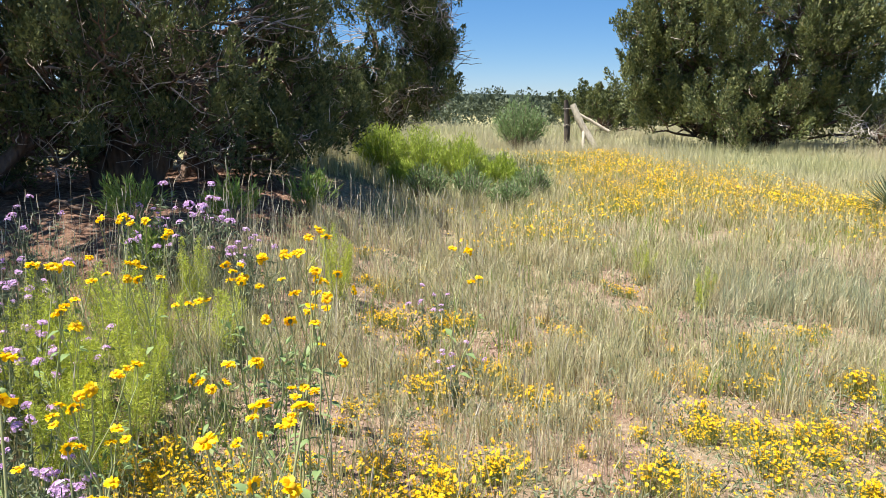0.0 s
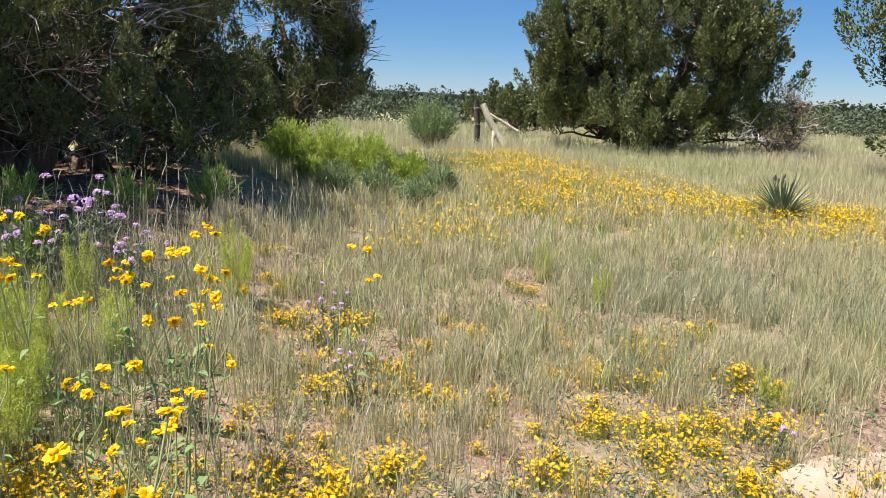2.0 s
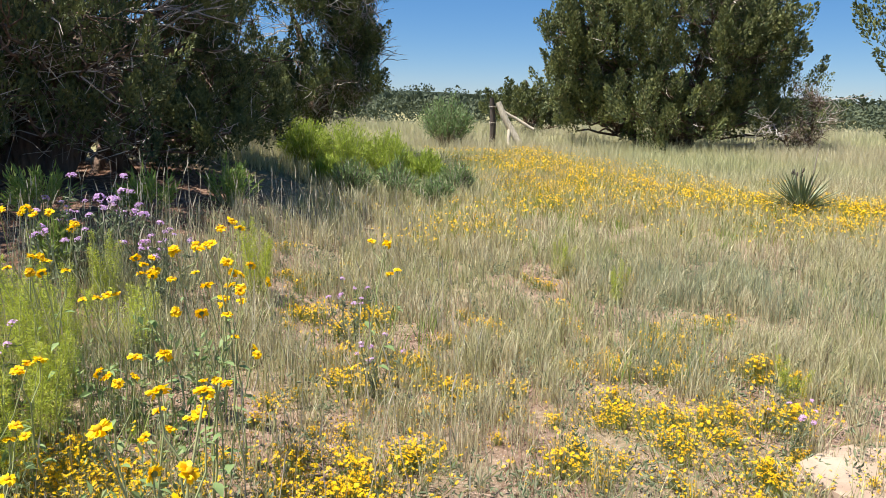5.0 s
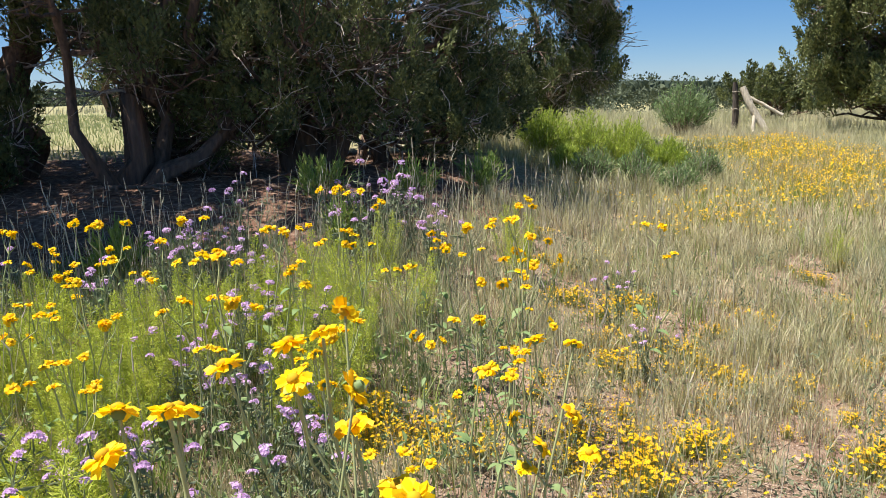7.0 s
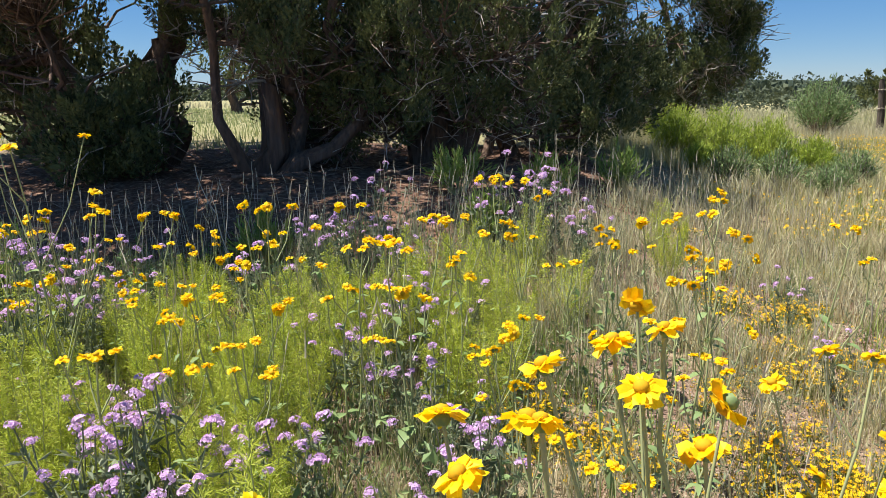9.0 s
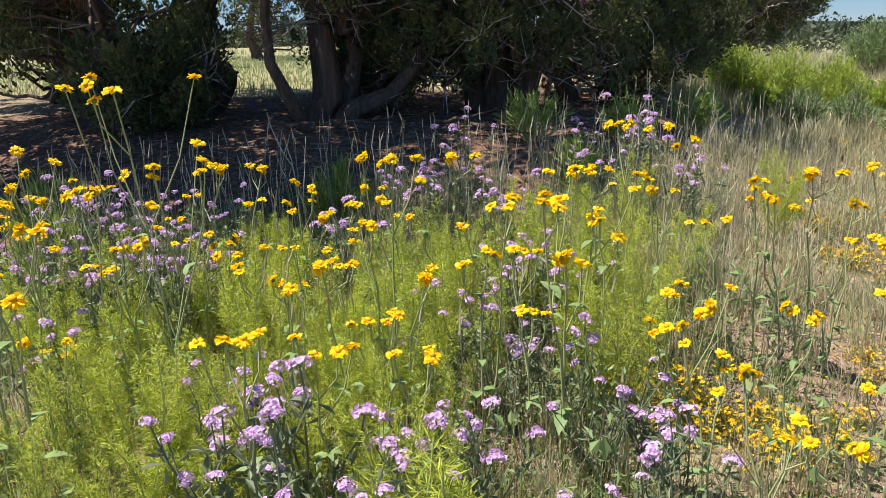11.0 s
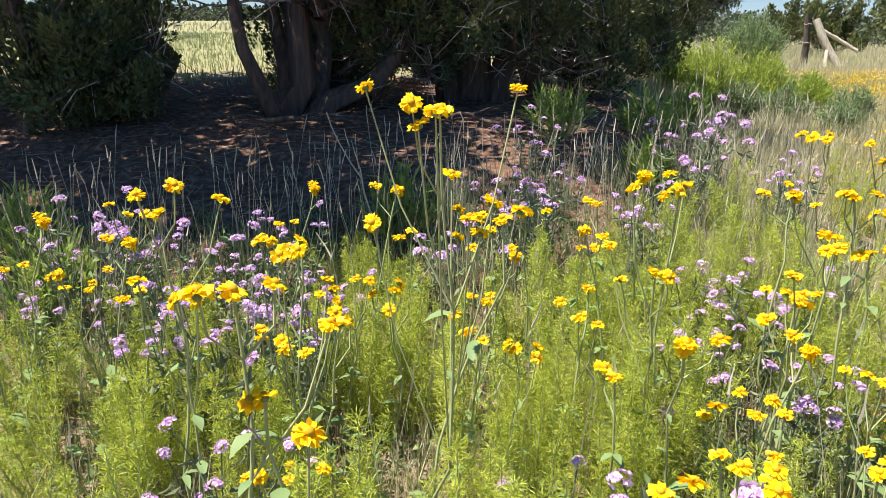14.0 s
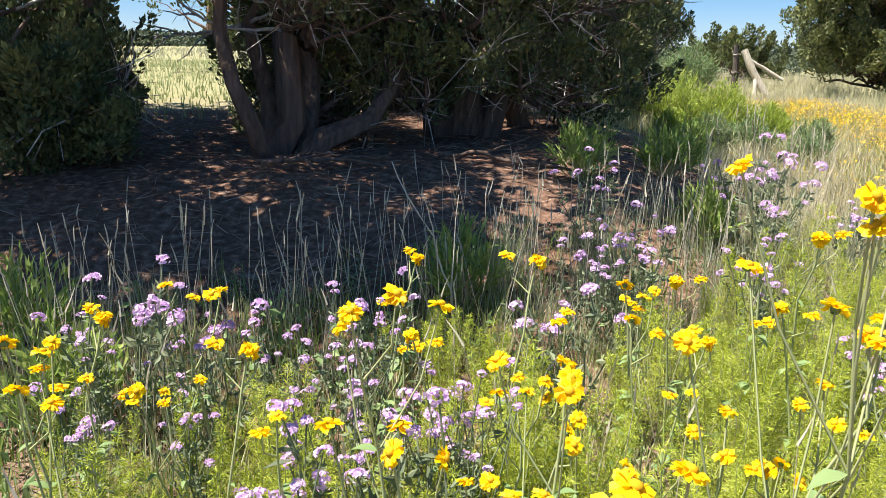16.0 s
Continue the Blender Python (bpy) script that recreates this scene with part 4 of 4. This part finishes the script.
FEATHER_c = [(-2.30, 2.95, 0.52), (-2.00, 3.00, 0.55), (-1.80, 3.15, 0.52), (-1.58, 3.32, 0.50), (-2.15, 3.25, 0.45), (-1.40, 3.50, 0.50), (-1.75, 2.60, 0.50), (-1.95, 3.40, 0.42), (-1.70, 3.70, 0.42), (-1.15, 3.55, 0.48),
    (-1.85, 2.35, 0.5), (-1.6, 2.95, 0.5), (-3.20, 2.20, 0.45), (-3.05, 1.95, 0.42), (-3.35, 2.35, 0.45), (-2.95, 2.15, 0.40), (-2.87, 3.00, 0.44), (-2.75, 2.9, 0.4),
    (-3.70, 2.10, 0.50), (-3.55, 1.95, 0.46), (-3.45, 2.15, 0.48), (-3.30, 2.00, 0.44), (-3.60, 2.40, 0.50), (-3.15, 2.38, 0.46), (-2.95, 2.48, 0.44), (-3.00, 2.68, 0.42)]
FEATHER = FEATHER_a + FEATHER_b + FEATHER_c


for _ in range(4):
    CROWNBEARD.append((rng.uniform(-4.0, -0.7), rng.uniform(1.5, 3.3), rng.uniform(0.42, 0.7)))
beards = [(h, crownbeard(h, n)) for h, n in ((0.48, 3), (0.5, 4), (0.58, 4), (0.62, 6), (0.68, 5), (0.72, 7), (0.78, 6), (0.84, 8), (0.92, 8), (1.0, 10), (1.15, 13))]
place(beards, CROWNBEARD, nearest_pick(beards))


def blossom_mesh():
    """A rounded head of small lilac florets."""
    buf = Mesher()
    n = 34
    o = unit(rng.normal(size=(n, 3)) + np.array([0, 0, 0.9]))
    for v in o:
        a = unit(np.cross(v, rng.normal(size=3)))
        b = np.cross(v, a)
        c = v * np.array([0.017, 0.017, 0.007]) * rng.uniform(0.7, 1.15)
        r = 0.0054 * rng.uniform(0.7, 1.2)
        buf.add([c, c + (a + v * 0.4) * r, c + (b + v * 0.4) * r, c + (-a + v * 0.4) * r, c + (-b + v * 0.4) * r,
                 c + (a + b) * r * 0.45 + v * r * 0.1, c + (b - a) * r * 0.45 + v * r * 0.1], [[0, 1, 5, 2], [0, 2, 6, 3], [0, 3, 4, 1]])
    return buf.mesh("blossom", M_PURPLE)


BLOSSOMS = [blossom_mesh() for _ in range(3)]


def purple_herb(h, heads):
    root = new("purple_wildflower")
    tagged(root, "grey-green herb topped with lilac-purple flower clusters", "wildflower", "purple wildflowers")
    lf = Mesher()
    for k in range(heads):
        a = rng.uniform(0, 6.28)
        r = rng.uniform(0.02, 0.19)
        tip = np.array([math.cos(a) * r, math.sin(a) * r, h * rng.uniform(0.68, 1.03)])
        ln = wander((math.cos(a) * 0.015, math.sin(a) * 0.015, -0.01), tip, 6, 0.09)
        one = Mesher()
        tube(one, ln, np.linspace(0.003, 0.0015, 6), 4)
        part("stem", one, M_PURLEAF, root)
        m = 26
        c = ln[rng.integers(1, 5, m)] + rng.normal(size=(m, 3)) * 0.008
        d = rng.normal(size=(m, 3)) + np.array([0, 0, 0.5])
        leaves(lf, c, d, rng.uniform(0.02, 0.045, m), rng.uniform(0.006, 0.013, m), 0.1)
        shared("blossom", BLOSSOMS[int(rng.integers(0, 3))], root, frame_to(tip, unit(np.array([0, 0, 1.0]) + rng.normal(size=3) * 0.3), rng.uniform(0, 6)) @ Matrix.Scale(rng.uniform(0.75, 1.25), 4))
    part("foliage", lf, M_PURLEAF, root)
    return root


purples = [(h, purple_herb(h, n)) for h, n in ((0.25, 5), (0.32, 7), (0.4, 8), (0.46, 9), (0.52, 10), (0.6, 11), (0.63, 10))]
for _ in range(4):
    PURPLE.append((rng.uniform(-4.3, -2.9), rng.uniform(2.1, 3.0), rng.uniform(0.45, 0.62)))
place(purples, PURPLE, nearest_pick(purples))

rng = np.random.default_rng(27)


def feathery_herb(h, w, n):
    """A plume of thread-like yellow-green leaves on thin upright stems."""
    root = new("feathery_herb")
    tagged(root, "yellow-green feathery herb with thread-like leaves", "herb", "feathery yellow-green herbs")
    lf = Mesher()
    k = 7
    for j in range(k):
        a = rng.uniform(0, 6.28)
        r = w / 2 * math.sqrt(rng.random())
        tip = np.array([math.cos(a) * r, math.sin(a) * r, h * (1 - 0.35 * (2 * r / w) ** 2) * rng.uniform(0.85, 1.05)])
        ln = wander((math.cos(a) * r * 0.3, math.sin(a) * r * 0.3, -0.01), tip, 8, 0.05)
        one = Mesher()
        tube(one, ln, np.linspace(0.0028, 0.001, 8), 4)
        part("stem", one, M_STEM, root)
        m = int(n * 1.6) // k
        t = rng.uniform(0.12, 1.0, m) * 6.99
        i = t.astype(int)
        c = ln[i] + (ln[i + 1] - ln[i]) * (t - i)[:, None]
        side = rng.normal(size=(m, 3)) * np.array([1, 1, 0.4]) + np.array([0, 0, 0.55])
        reach = 0.058 * (1.15 - t / 7)[:, None]
        c = c + unit(side) * reach * rng.random((m, 1))
        ln2 = rng.uniform(0.012, 0.026, m)
        leaves(lf, c, side + rng.normal(size=(m, 3)) * 0.5, ln2, rng.uniform(0.0017, 0.003, m), 0.05)
    part("foliage", lf, M_FEATHER, root)
    return root


feathers = [(h, feathery_herb(h, w, n)) for h, w, n in ((0.28, 0.2, 1000), (0.4, 0.32, 2100), (0.48, 0.34, 2300), (0.52, 0.36, 2500), (0.58, 0.34, 2500), (0.62, 0.36, 2600), (0.66, 0.34, 2500), (0.74, 0.28, 2300))]
for _ in range(10):
    FEATHER.append((rng.uniform(-3.6, -1.4), rng.uniform(1.5, 2.7), rng.uniform(0.36, 0.52)))
for _ in range(8):
    FEATHER.append((rng.uniform(-4.3, -1.3), rng.uniform(1.3, 3.3), rng.uniform(0.35, 0.55)))
place(feathers, FEATHER, nearest_pick(feathers))

rng = np.random.default_rng(26)


def mat_flowers(buf, x, y, z, r):
    """Five-rayed florets, seen from above as little stars."""
    n = len(x)
    tilt = rng.normal(size=(n, 2)) * 0.35
    a0 = rng.uniform(0, 6.28, n)
    c = np.stack([x, y, z], 1)
    v = [c]
    for k in range(5):
        for s in (-0.42, 0.42):
            a = a0 + k * 2 * np.pi / 5 + s
            dx, dy = np.cos(a) * r, np.sin(a) * r
            v.append(c + np.stack([dx, dy, dx * tilt[:, 0] + dy * tilt[:, 1] + 0.15 * r], 1))
    v = np.stack(v, 1)
    f = np.array([[0, 1 + 2 * k, 2 + 2 * k] for k in range(5)])
    buf.add(v, (np.arange(n)[:, None, None] * 11 + f[None]).reshape(-1, 3))


def gold_mat(w, n, h):
    root = new("golden_mat_flower")
    tagged(root, "low mat of tiny golden-yellow flowers on bare soil", "wildflower", "golden mat flowers")
    lf, fl = Mesher(), Mesher()
    a, r = rng.uniform(0, 6.28, n), np.abs(rng.normal(size=n)) * w * 0.32
    x, y = np.cos(a) * r, np.sin(a) * r
    z = h * rng.uniform(0.6, 1.15, n) * (1 - 0.5 * np.minimum(1, r / w))
    prisms(lf, np.stack([x * 0.8, y * 0.8, np.full(n, -0.01)], 1), np.stack([x, y, z], 1), np.full(n, 0.0016), np.full(n, 0.001))
    m = n * 2
    k = rng.integers(0, n, m)
    t = rng.random(m)[:, None]
    c = np.stack([x[k], y[k], z[k]], 1) * np.concatenate([0.8 + 0.2 * t, 0.8 + 0.2 * t, t * 0.95], 1) + rng.normal(size=(m, 3)) * np.array([0.012, 0.012, 0.003])
    leaves(lf, c, rng.normal(size=(m, 3)) + np.array([0, 0, 0.4]), rng.uniform(0.012, 0.03, m), np.full(m, 0.0028), 0.05)
    mat_flowers(fl, x, y, z + 0.002, rng.uniform(0.0065, 0.010, n))
    part("foliage", lf, M_MATLEAF, root)
    tagged(part("floret_cover", fl, M_GOLD, root, "tiny golden florets"), kind="stuff")
    return root


golds = [(1.0, gold_mat(w, n, h)) for w, n, h in ((0.34, 96, 0.10), (0.44, 125, 0.11), (0.28, 74, 0.11), (0.5, 138, 0.10))]
spots = []
for mx, my in MATS:
    spots += [(mx + rng.normal() * 0.06, my + rng.normal() * 0.06, rng.uniform(0.7, 1.1)), (mx + rng.normal() * 0.22, my + rng.normal() * 0.22, rng.uniform(0.5, 0.95))]
for _ in range(70):
    spots.append((rng.uniform(-0.6, 2.4), rng.uniform(2.2, 5.6), rng.uniform(0.5, 0.9)))
place(golds, spots, lambda h: int(rng.integers(0, len(golds))))


def gold_drift():
    """The drift of golden flowers across the plain, too many to count."""
    lf, fl = Mesher(), Mesher()
    cx, cy = [], []
    for bx, by, sx, sy, n in ((2.65, 13.2, 0.45, 0.8, 60), (2.9, 11.2, 0.8, 0.9, 110), (3.4, 9.7, 0.9, 0.6, 90), (4.2, 8.5, 0.8, 0.35, 50), (5.7, 7.7, 0.9, 0.4, 80), (2.0, 8.4, 0.8, 0.8, 26), (1.0, 7.0, 0.35, 0.4, 12), (6.7, 7.4, 0.8, 0.4, 50), (4.9, 6.8, 0.9, 0.25, 20)):
        cx.append(bx + rng.normal(size=n) * sx)
        cy.append(by + rng.normal(size=n) * sy)
    cx, cy = np.concatenate(cx), np.concatenate(cy)
    per = 38
    n = len(cx) * per
    x = np.repeat(cx, per) + rng.normal(size=n) * 0.15
    y = np.repeat(cy, per) + rng.normal(size=n) * 0.15
    g = ground(x, y)
    z = g + rng.uniform(0.10, 0.20, n)
    mat_flowers(fl, x, y, z, rng.uniform(0.009, 0.014, n))
    leaves(lf, np.stack([x, y, g], 1), np.stack([rng.normal(size=n) * 0.3, rng.normal(size=n) * 0.3, np.ones(n)], 1), z - g + 0.01, np.full(n, 0.01), 0.02)
    root = new("golden_flower_drift")
    tagged(root, "broad drift of tiny golden flowers across pale grass", "wildflower", kind="stuff")
    tagged(part("foliage", lf, M_MATLEAF, root), kind="stuff")
    tagged(part("floret_cover", fl, M_GOLD, root), kind="stuff")


gold_drift()

# ---- grass ----
rng = np.random.default_rng(25)
MAT_X, MAT_Y = np.array([m[0] for m in MATS]), np.array([m[1] for m in MATS])


def tufts(n, area, per, height, spread, width, density=None):
    """Tuft centres spread over an area, and their blades."""
    x = rng.uniform(area[0], area[1], n)
    y = rng.uniform(area[2], area[3], n)
    keep = ~in_litter(x, y)
    if density is not None:
        keep &= rng.random(n) < density(x, y)
    if area[2] < 3.5:
        gap = np.min(np.hypot(x[:, None] - MAT_X[None], y[:, None] - MAT_Y[None]), 1)
        keep &= rng.random(n) < 0.2 + ss(0.12, 0.3, gap)
    x, y = x[keep], y[keep]
    k = len(x) * per
    hs = np.repeat(rng.uniform(0.55, 1.15, len(x)) * height, per)
    bx = np.repeat(x, per) + rng.normal(size=k) * spread
    by = np.repeat(y, per) + rng.normal(size=k) * spread
    base = np.stack([bx, by, ground(bx, by) - 0.01], 1)
    h = hs * rng.uniform(0.45, 1.15, k)
    return base, rng.uniform(0, 6.28, k), h, h * np.abs(rng.normal(size=k)) * 0.34, width * rng.uniform(0.6, 1.3, k)


def grass(name, label, mat, sets):
    buf = Mesher()
    for s in sets:
        base, a, h, lean, w = tufts(*s)
        blades(buf, base, a, h, lean, w, turn=rng.uniform(0, 6.28, len(a)))
    tagged(new(name, buf.mesh(name, mat)), label, "grass", kind="stuff")


def clumpy(scale, lo, hi, shift=0.0):
    def f(x, y):
        v = 0.5 + 0.25 * np.sin(x * scale + 1.7 * np.sin(y * scale * 0.8 + shift)) + 0.25 * np.sin(y * scale * 1.3 + 1.4 * np.sin(x * scale * 0.7 + shift * 2))
        v = v + 0.22 * np.sin(x * scale * 3.3 + 2 * np.sin(y * scale * 1.9)) * np.sin(y * scale * 2.9 + shift)
        return lo + (hi - lo) * ss(0.3, 0.7, v)
    return f


def bare_right(x, y):
    """Sparse on the bare soil by the slabs, thick elsewhere."""
    return np.clip(0.35 + ss(2.3, 3.8, y + 0.35 * np.sin(x * 4) + 0.8 * (x < 0.3)), 0, 1) * clumpy(3.1, 0.2, 1.0)(x, y) * (0.4 + 0.6 * ss(-1.5, -0.7, x))


def left_only(x, y):
    return (1 - ss(-1.2, 0.1, x)) * clumpy(4.0, 0.3, 1.0, 2.0)(x, y)


grass("dry_grass", "straw-coloured fine bunch grass", M_STRAW, [
    (3000, (-4.5, 4.0, 0.9, 3.8), 26, 0.22, 0.022, 0.0032, bare_right),
    (2300, (-1.6, 6.0, 3.4, 6.5), 24, 0.23, 0.028, 0.0046, clumpy(3.4, 0.04, 1.0)),
    (2200, (-0.6, 8.5, 6.0, 10.5), 18, 0.26, 0.045, 0.0068, clumpy(2.1, 0.2, 1.0)),
    (800, (-4.5, -1.0, 1.0, 3.4), 12, 0.20, 0.05, 0.003, None),
    (1500, (-9.0, 7.0, -5.0, 1.0), 14, 0.20, 0.05, 0.006, None),
    (500, (-9.0, -4.5, 1.0, 3.4), 14, 0.22, 0.05, 0.005, None),
    (700, (4.0, 9.0, 0.9, 6.5), 16, 0.24, 0.05, 0.005, None)])
grass("grey_green_grass", "grey-green fine bunch grass", M_GREY, [
    (1700, (-4.5, 4.0, 0.9, 3.8), 24, 0.23, 0.03, 0.0034, bare_right),
    (1800, (-1.6, 6.0, 3.0, 6.5), 24, 0.24, 0.028, 0.0046, clumpy(2.9, 0.04, 1.0, 1.0)),
    (1900, (-1.4, 8.5, 6.0, 10.5), 18, 0.26, 0.045, 0.0068, clumpy(1.7, 0.2, 1.0, 3.0)),
    (900, (-9.0, 7.0, -5.0, 1.0), 14, 0.20, 0.05, 0.006, None),
    (500, (-2.4, 1.0, 9.0, 13.0), 14, 0.32, 0.06, 0.008, None)])
grass("pasture_grass", "short pale green grass of the open pasture", M_PASTURE, [
    (3200, (-24.0, -4.4, 7.8, 30.0), 8, 0.17, 0.25, 0.016, None)])
grass("blue_green_grass", "blue-green tufted grass", M_BLUEGRASS, [
    (420, (1.4, 4.6, 3.2, 5.6), 26, 0.32, 0.04, 0.004, clumpy(2.4, 0.0, 0.9, 4.0)),
    (130, (-2.8, -0.9, 3.2, 4.6), 20, 0.34, 0.035, 0.004, None)])
grass("green_grass", "fresh green grass and herb leaves", M_GREEN, [
    (1500, (-4.6, -0.6, 1.0, 3.7), 10, 0.18, 0.05, 0.005, left_only),
    (380, (-0.6, 4.5, 3.0, 8.0), 12, 0.26, 0.04, 0.005, clumpy(1.5, 0.0, 0.8, 2.5)),
    (160, (-4.6, -1.5, 3.2, 4.4), 12, 0.20, 0.06, 0.005, None)])
grass("tall_pale_grass", "tall pale dry grass across the plain", M_FARGRASS, [
    (4600, (-2.0, 13.0, 10.0, 18.0), 17, 0.31, 0.12, 0.006, clumpy(0.5, 0.5, 1.0)),
    (3000, (-6.0, 24.0, 18.0, 30.0), 11, 0.42, 0.18, 0.011, None),
    (700, (-4.4, -1.0, 13.5, 30.0), 8, 0.36, 0.16, 0.016, None),
    (1500, (-30.0, 60.0, 32.0, 70.0), 7, 0.4, 0.35, 0.05, None)])


def low_forbs():
    """Small grey-green weeds and dry stalks between the tufts."""
    buf = Mesher()
    n = 2500
    x, y = rng.uniform(-4.4, 4.6, n), rng.uniform(1.1, 6.0, n)
    keep = ~in_litter(x, y)
    x, y = x[keep], y[keep]
    per = 22
    n = len(x) * per
    h = np.repeat(rng.uniform(0.03, 0.16, len(x)), per) * rng.uniform(0.1, 1.0, n)
    bx, by = np.repeat(x, per) + rng.normal(size=n) * 0.035, np.repeat(y, per) + rng.normal(size=n) * 0.035
    ln = rng.uniform(0.012, 0.04, n)
    leaves(buf, np.stack([bx, by, ground(bx, by) + h], 1), rng.normal(size=(n, 3)) + np.array([0, 0, 0.5]), ln, ln * 0.3, 0.1)
    tagged(new("low_weeds", buf.mesh("low_weeds", M_PURLEAF)), "low grey-green weeds between grass tufts", "weeds", kind="stuff")


low_forbs()


def broad_weeds():
    """Broad-leaved weeds crowding the ground among the flowers."""
    buf = Mesher()
    n = 380
    x, y = rng.uniform(-4.4, -0.6, n), rng.uniform(0.95, 3.5, n)
    per = 15
    n = n * per
    h = np.repeat(rng.uniform(0.05, 0.26, len(x)), per) * rng.uniform(0.05, 1.0, n)
    bx, by = np.repeat(x, per) + rng.normal(size=n) * 0.05, np.repeat(y, per) + rng.normal(size=n) * 0.05
    ln = rng.uniform(0.025, 0.06, n)
    leaves(buf, np.stack([bx, by, ground(bx, by) + h], 1), rng.normal(size=(n, 3)) + np.array([0, 0, 0.25]), ln, ln * rng.uniform(0.35, 0.6, n), 0.12)
    m = len(x) * 3
    sx, sy = np.repeat(x, 3), np.repeat(y, 3)
    p = np.stack([sx, sy, ground(sx, sy)], 1)
    prisms(buf, p, p + np.stack([rng.normal(size=m) * 0.05, rng.normal(size=m) * 0.05, rng.uniform(0.06, 0.26, m)], 1), np.full(m, 0.002), np.full(m, 0.001), 0.08)
    tagged(new("broad_weeds", buf.mesh("broad_weeds", M_LEAF)), "broad-leaved green weeds among wildflowers", "weeds", kind="stuff")


broad_weeds()


def seed_stalks():
    """Pale upright stalks with narrow seed heads along the edge of the shade."""
    buf = Mesher()
    n = 520
    x = rng.uniform(-4.4, 0.6, n)
    y = np.where(rng.random(n) < 0.6, np.interp(x, [-4.4, -1.74, -1.0, -0.4, 0.6], [3.3, 4.3, 5.4, 6.2, 6.4]) - np.abs(rng.normal(size=n)) * 0.35, rng.uniform(1.6, 5.0, n))
    keep = ~in_litter(x, y)
    x, y = x[keep], y[keep]
    n = len(x)
    h = rng.uniform(0.32, 0.6, n)
    base = np.stack([x, y, ground(x, y) - 0.01], 1)
    d = rng.normal(size=(n, 3)) * np.array([0.13, 0.13, 0]) + np.array([0, 0, 1.0])
    mid = base + unit(d) * h[:, None]
    tip = mid + unit(d + rng.normal(size=(n, 3)) * 0.15) * rng.uniform(0.04, 0.09, n)[:, None]
    prisms(buf, base, mid, np.full(n, 0.0015), np.full(n, 0.0011), 0.02)
    prisms(buf, mid, tip, np.full(n, 0.0038), np.full(n, 0.001), 0.03)
    tagged(new("seeding_grass", buf.mesh("seeding_grass", M_SEED)), "pale grass stalks with narrow seed heads", "grass", kind="stuff")


seed_stalks()


def ground_litter():
    """Fallen twigs, needles and straw on the soil."""
    buf = Mesher()
    n = 6000
    x, y = rng.uniform(-7.5, -0.6, n), rng.uniform(3.2, 9.0, n)
    k = in_litter(x, y)
    x, y = np.concatenate([x[k], rng.uniform(-4.4, 3.4, 3000)]), np.concatenate([y[k], rng.uniform(1.0, 4.4, 3000)])
    n = len(x)
    a = rng.uniform(0, 6.28, n)
    ln = rng.uniform(0.03, 0.16, n)
    p = np.stack([x, y, ground(x, y) + rng.uniform(0.002, 0.012, n)], 1)
    x2, y2 = x + np.cos(a) * ln, y + np.sin(a) * ln
    q = np.stack([x2, y2, ground(x2, y2) + rng.uniform(0.002, 0.03, n)], 1)
    prisms(buf, p, q, rng.uniform(0.001, 0.004, n), np.full(n, 0.001))
    tagged(new("fallen_twigs", buf.mesh("fallen_twigs", M_LITTER)), "fallen twigs and needle litter on soil", "litter", kind="stuff")


ground_litter()


def dead_branch(label, pts, r, forks, wood=None):
    wood = wood or M_BARK
    root = new("dead_branch")
    g = float(ground(pts[0][0], pts[0][1]))
    root.location = (pts[0][0], pts[0][1], g)
    tagged(root, label, "branch")
    ln = np.array(pts) - np.array([pts[0][0], pts[0][1], 0.0])
    ln = np.concatenate([wander(ln[k], ln[k + 1], 5, 0.08)[:-1] for k in range(len(ln) - 1)] + [ln[-1:]])
    buf = Mesher()
    tube(buf, ln, np.linspace(r, r * 0.35, len(ln)), 6, 0.06)
    part("stick", buf, wood, root, smooth=True)
    for i, d in forks:
        buf = Mesher()
        p = ln[i * 4]
        tube(buf, wander(p, p + np.array(d), 6, 0.06), np.linspace(r * 0.6, r * 0.2, 6), 5, 0.05)
        part("fork", buf, wood, root, smooth=True)


dead_branch("thin dry stalk standing in front of the shade", [(-2.95, 3.35, -0.03), (-2.97, 3.37, 0.22), (-3.04, 3.4, 0.48), (-3.2, 3.45, 0.75)], 0.006, [(1, (0.02, 0.03, 0.42)), (2, (-0.04, 0.0, 0.16))], M_WOOD)
dead_branch("bleached root lying on needle litter", [(-4.15, 5.15, 0.03), (-3.9, 5.1, 0.06), (-3.7, 5.2, 0.05), (-3.4, 5.1, 0.03)], 0.024, [(1, (0.2, -0.25, -0.02)), (2, (0.3, 0.2, 0.0))])
dead_branch("reddish fallen bough on needle litter", [(-3.1, 5.6, 0.05), (-2.8, 5.45, 0.08), (-2.5, 5.25, 0.05), (-2.2, 5.1, 0.03)], 0.02, [(1, (0.3, 0.1, 0.1)), (2, (0.2, -0.2, 0.0))])
dead_branch("bare grey stem standing beside the dark juniper", [(-5.75, 4.9, -0.05), (-5.68, 4.92, 0.25), (-5.66, 4.95, 0.5), (-5.8, 5.0, 0.85)], 0.04, [(2, (0.2, 0.2, 0.42)), (3, (-0.2, 0.2, 0.3)), (1, (0.15, -0.15, -0.22))])
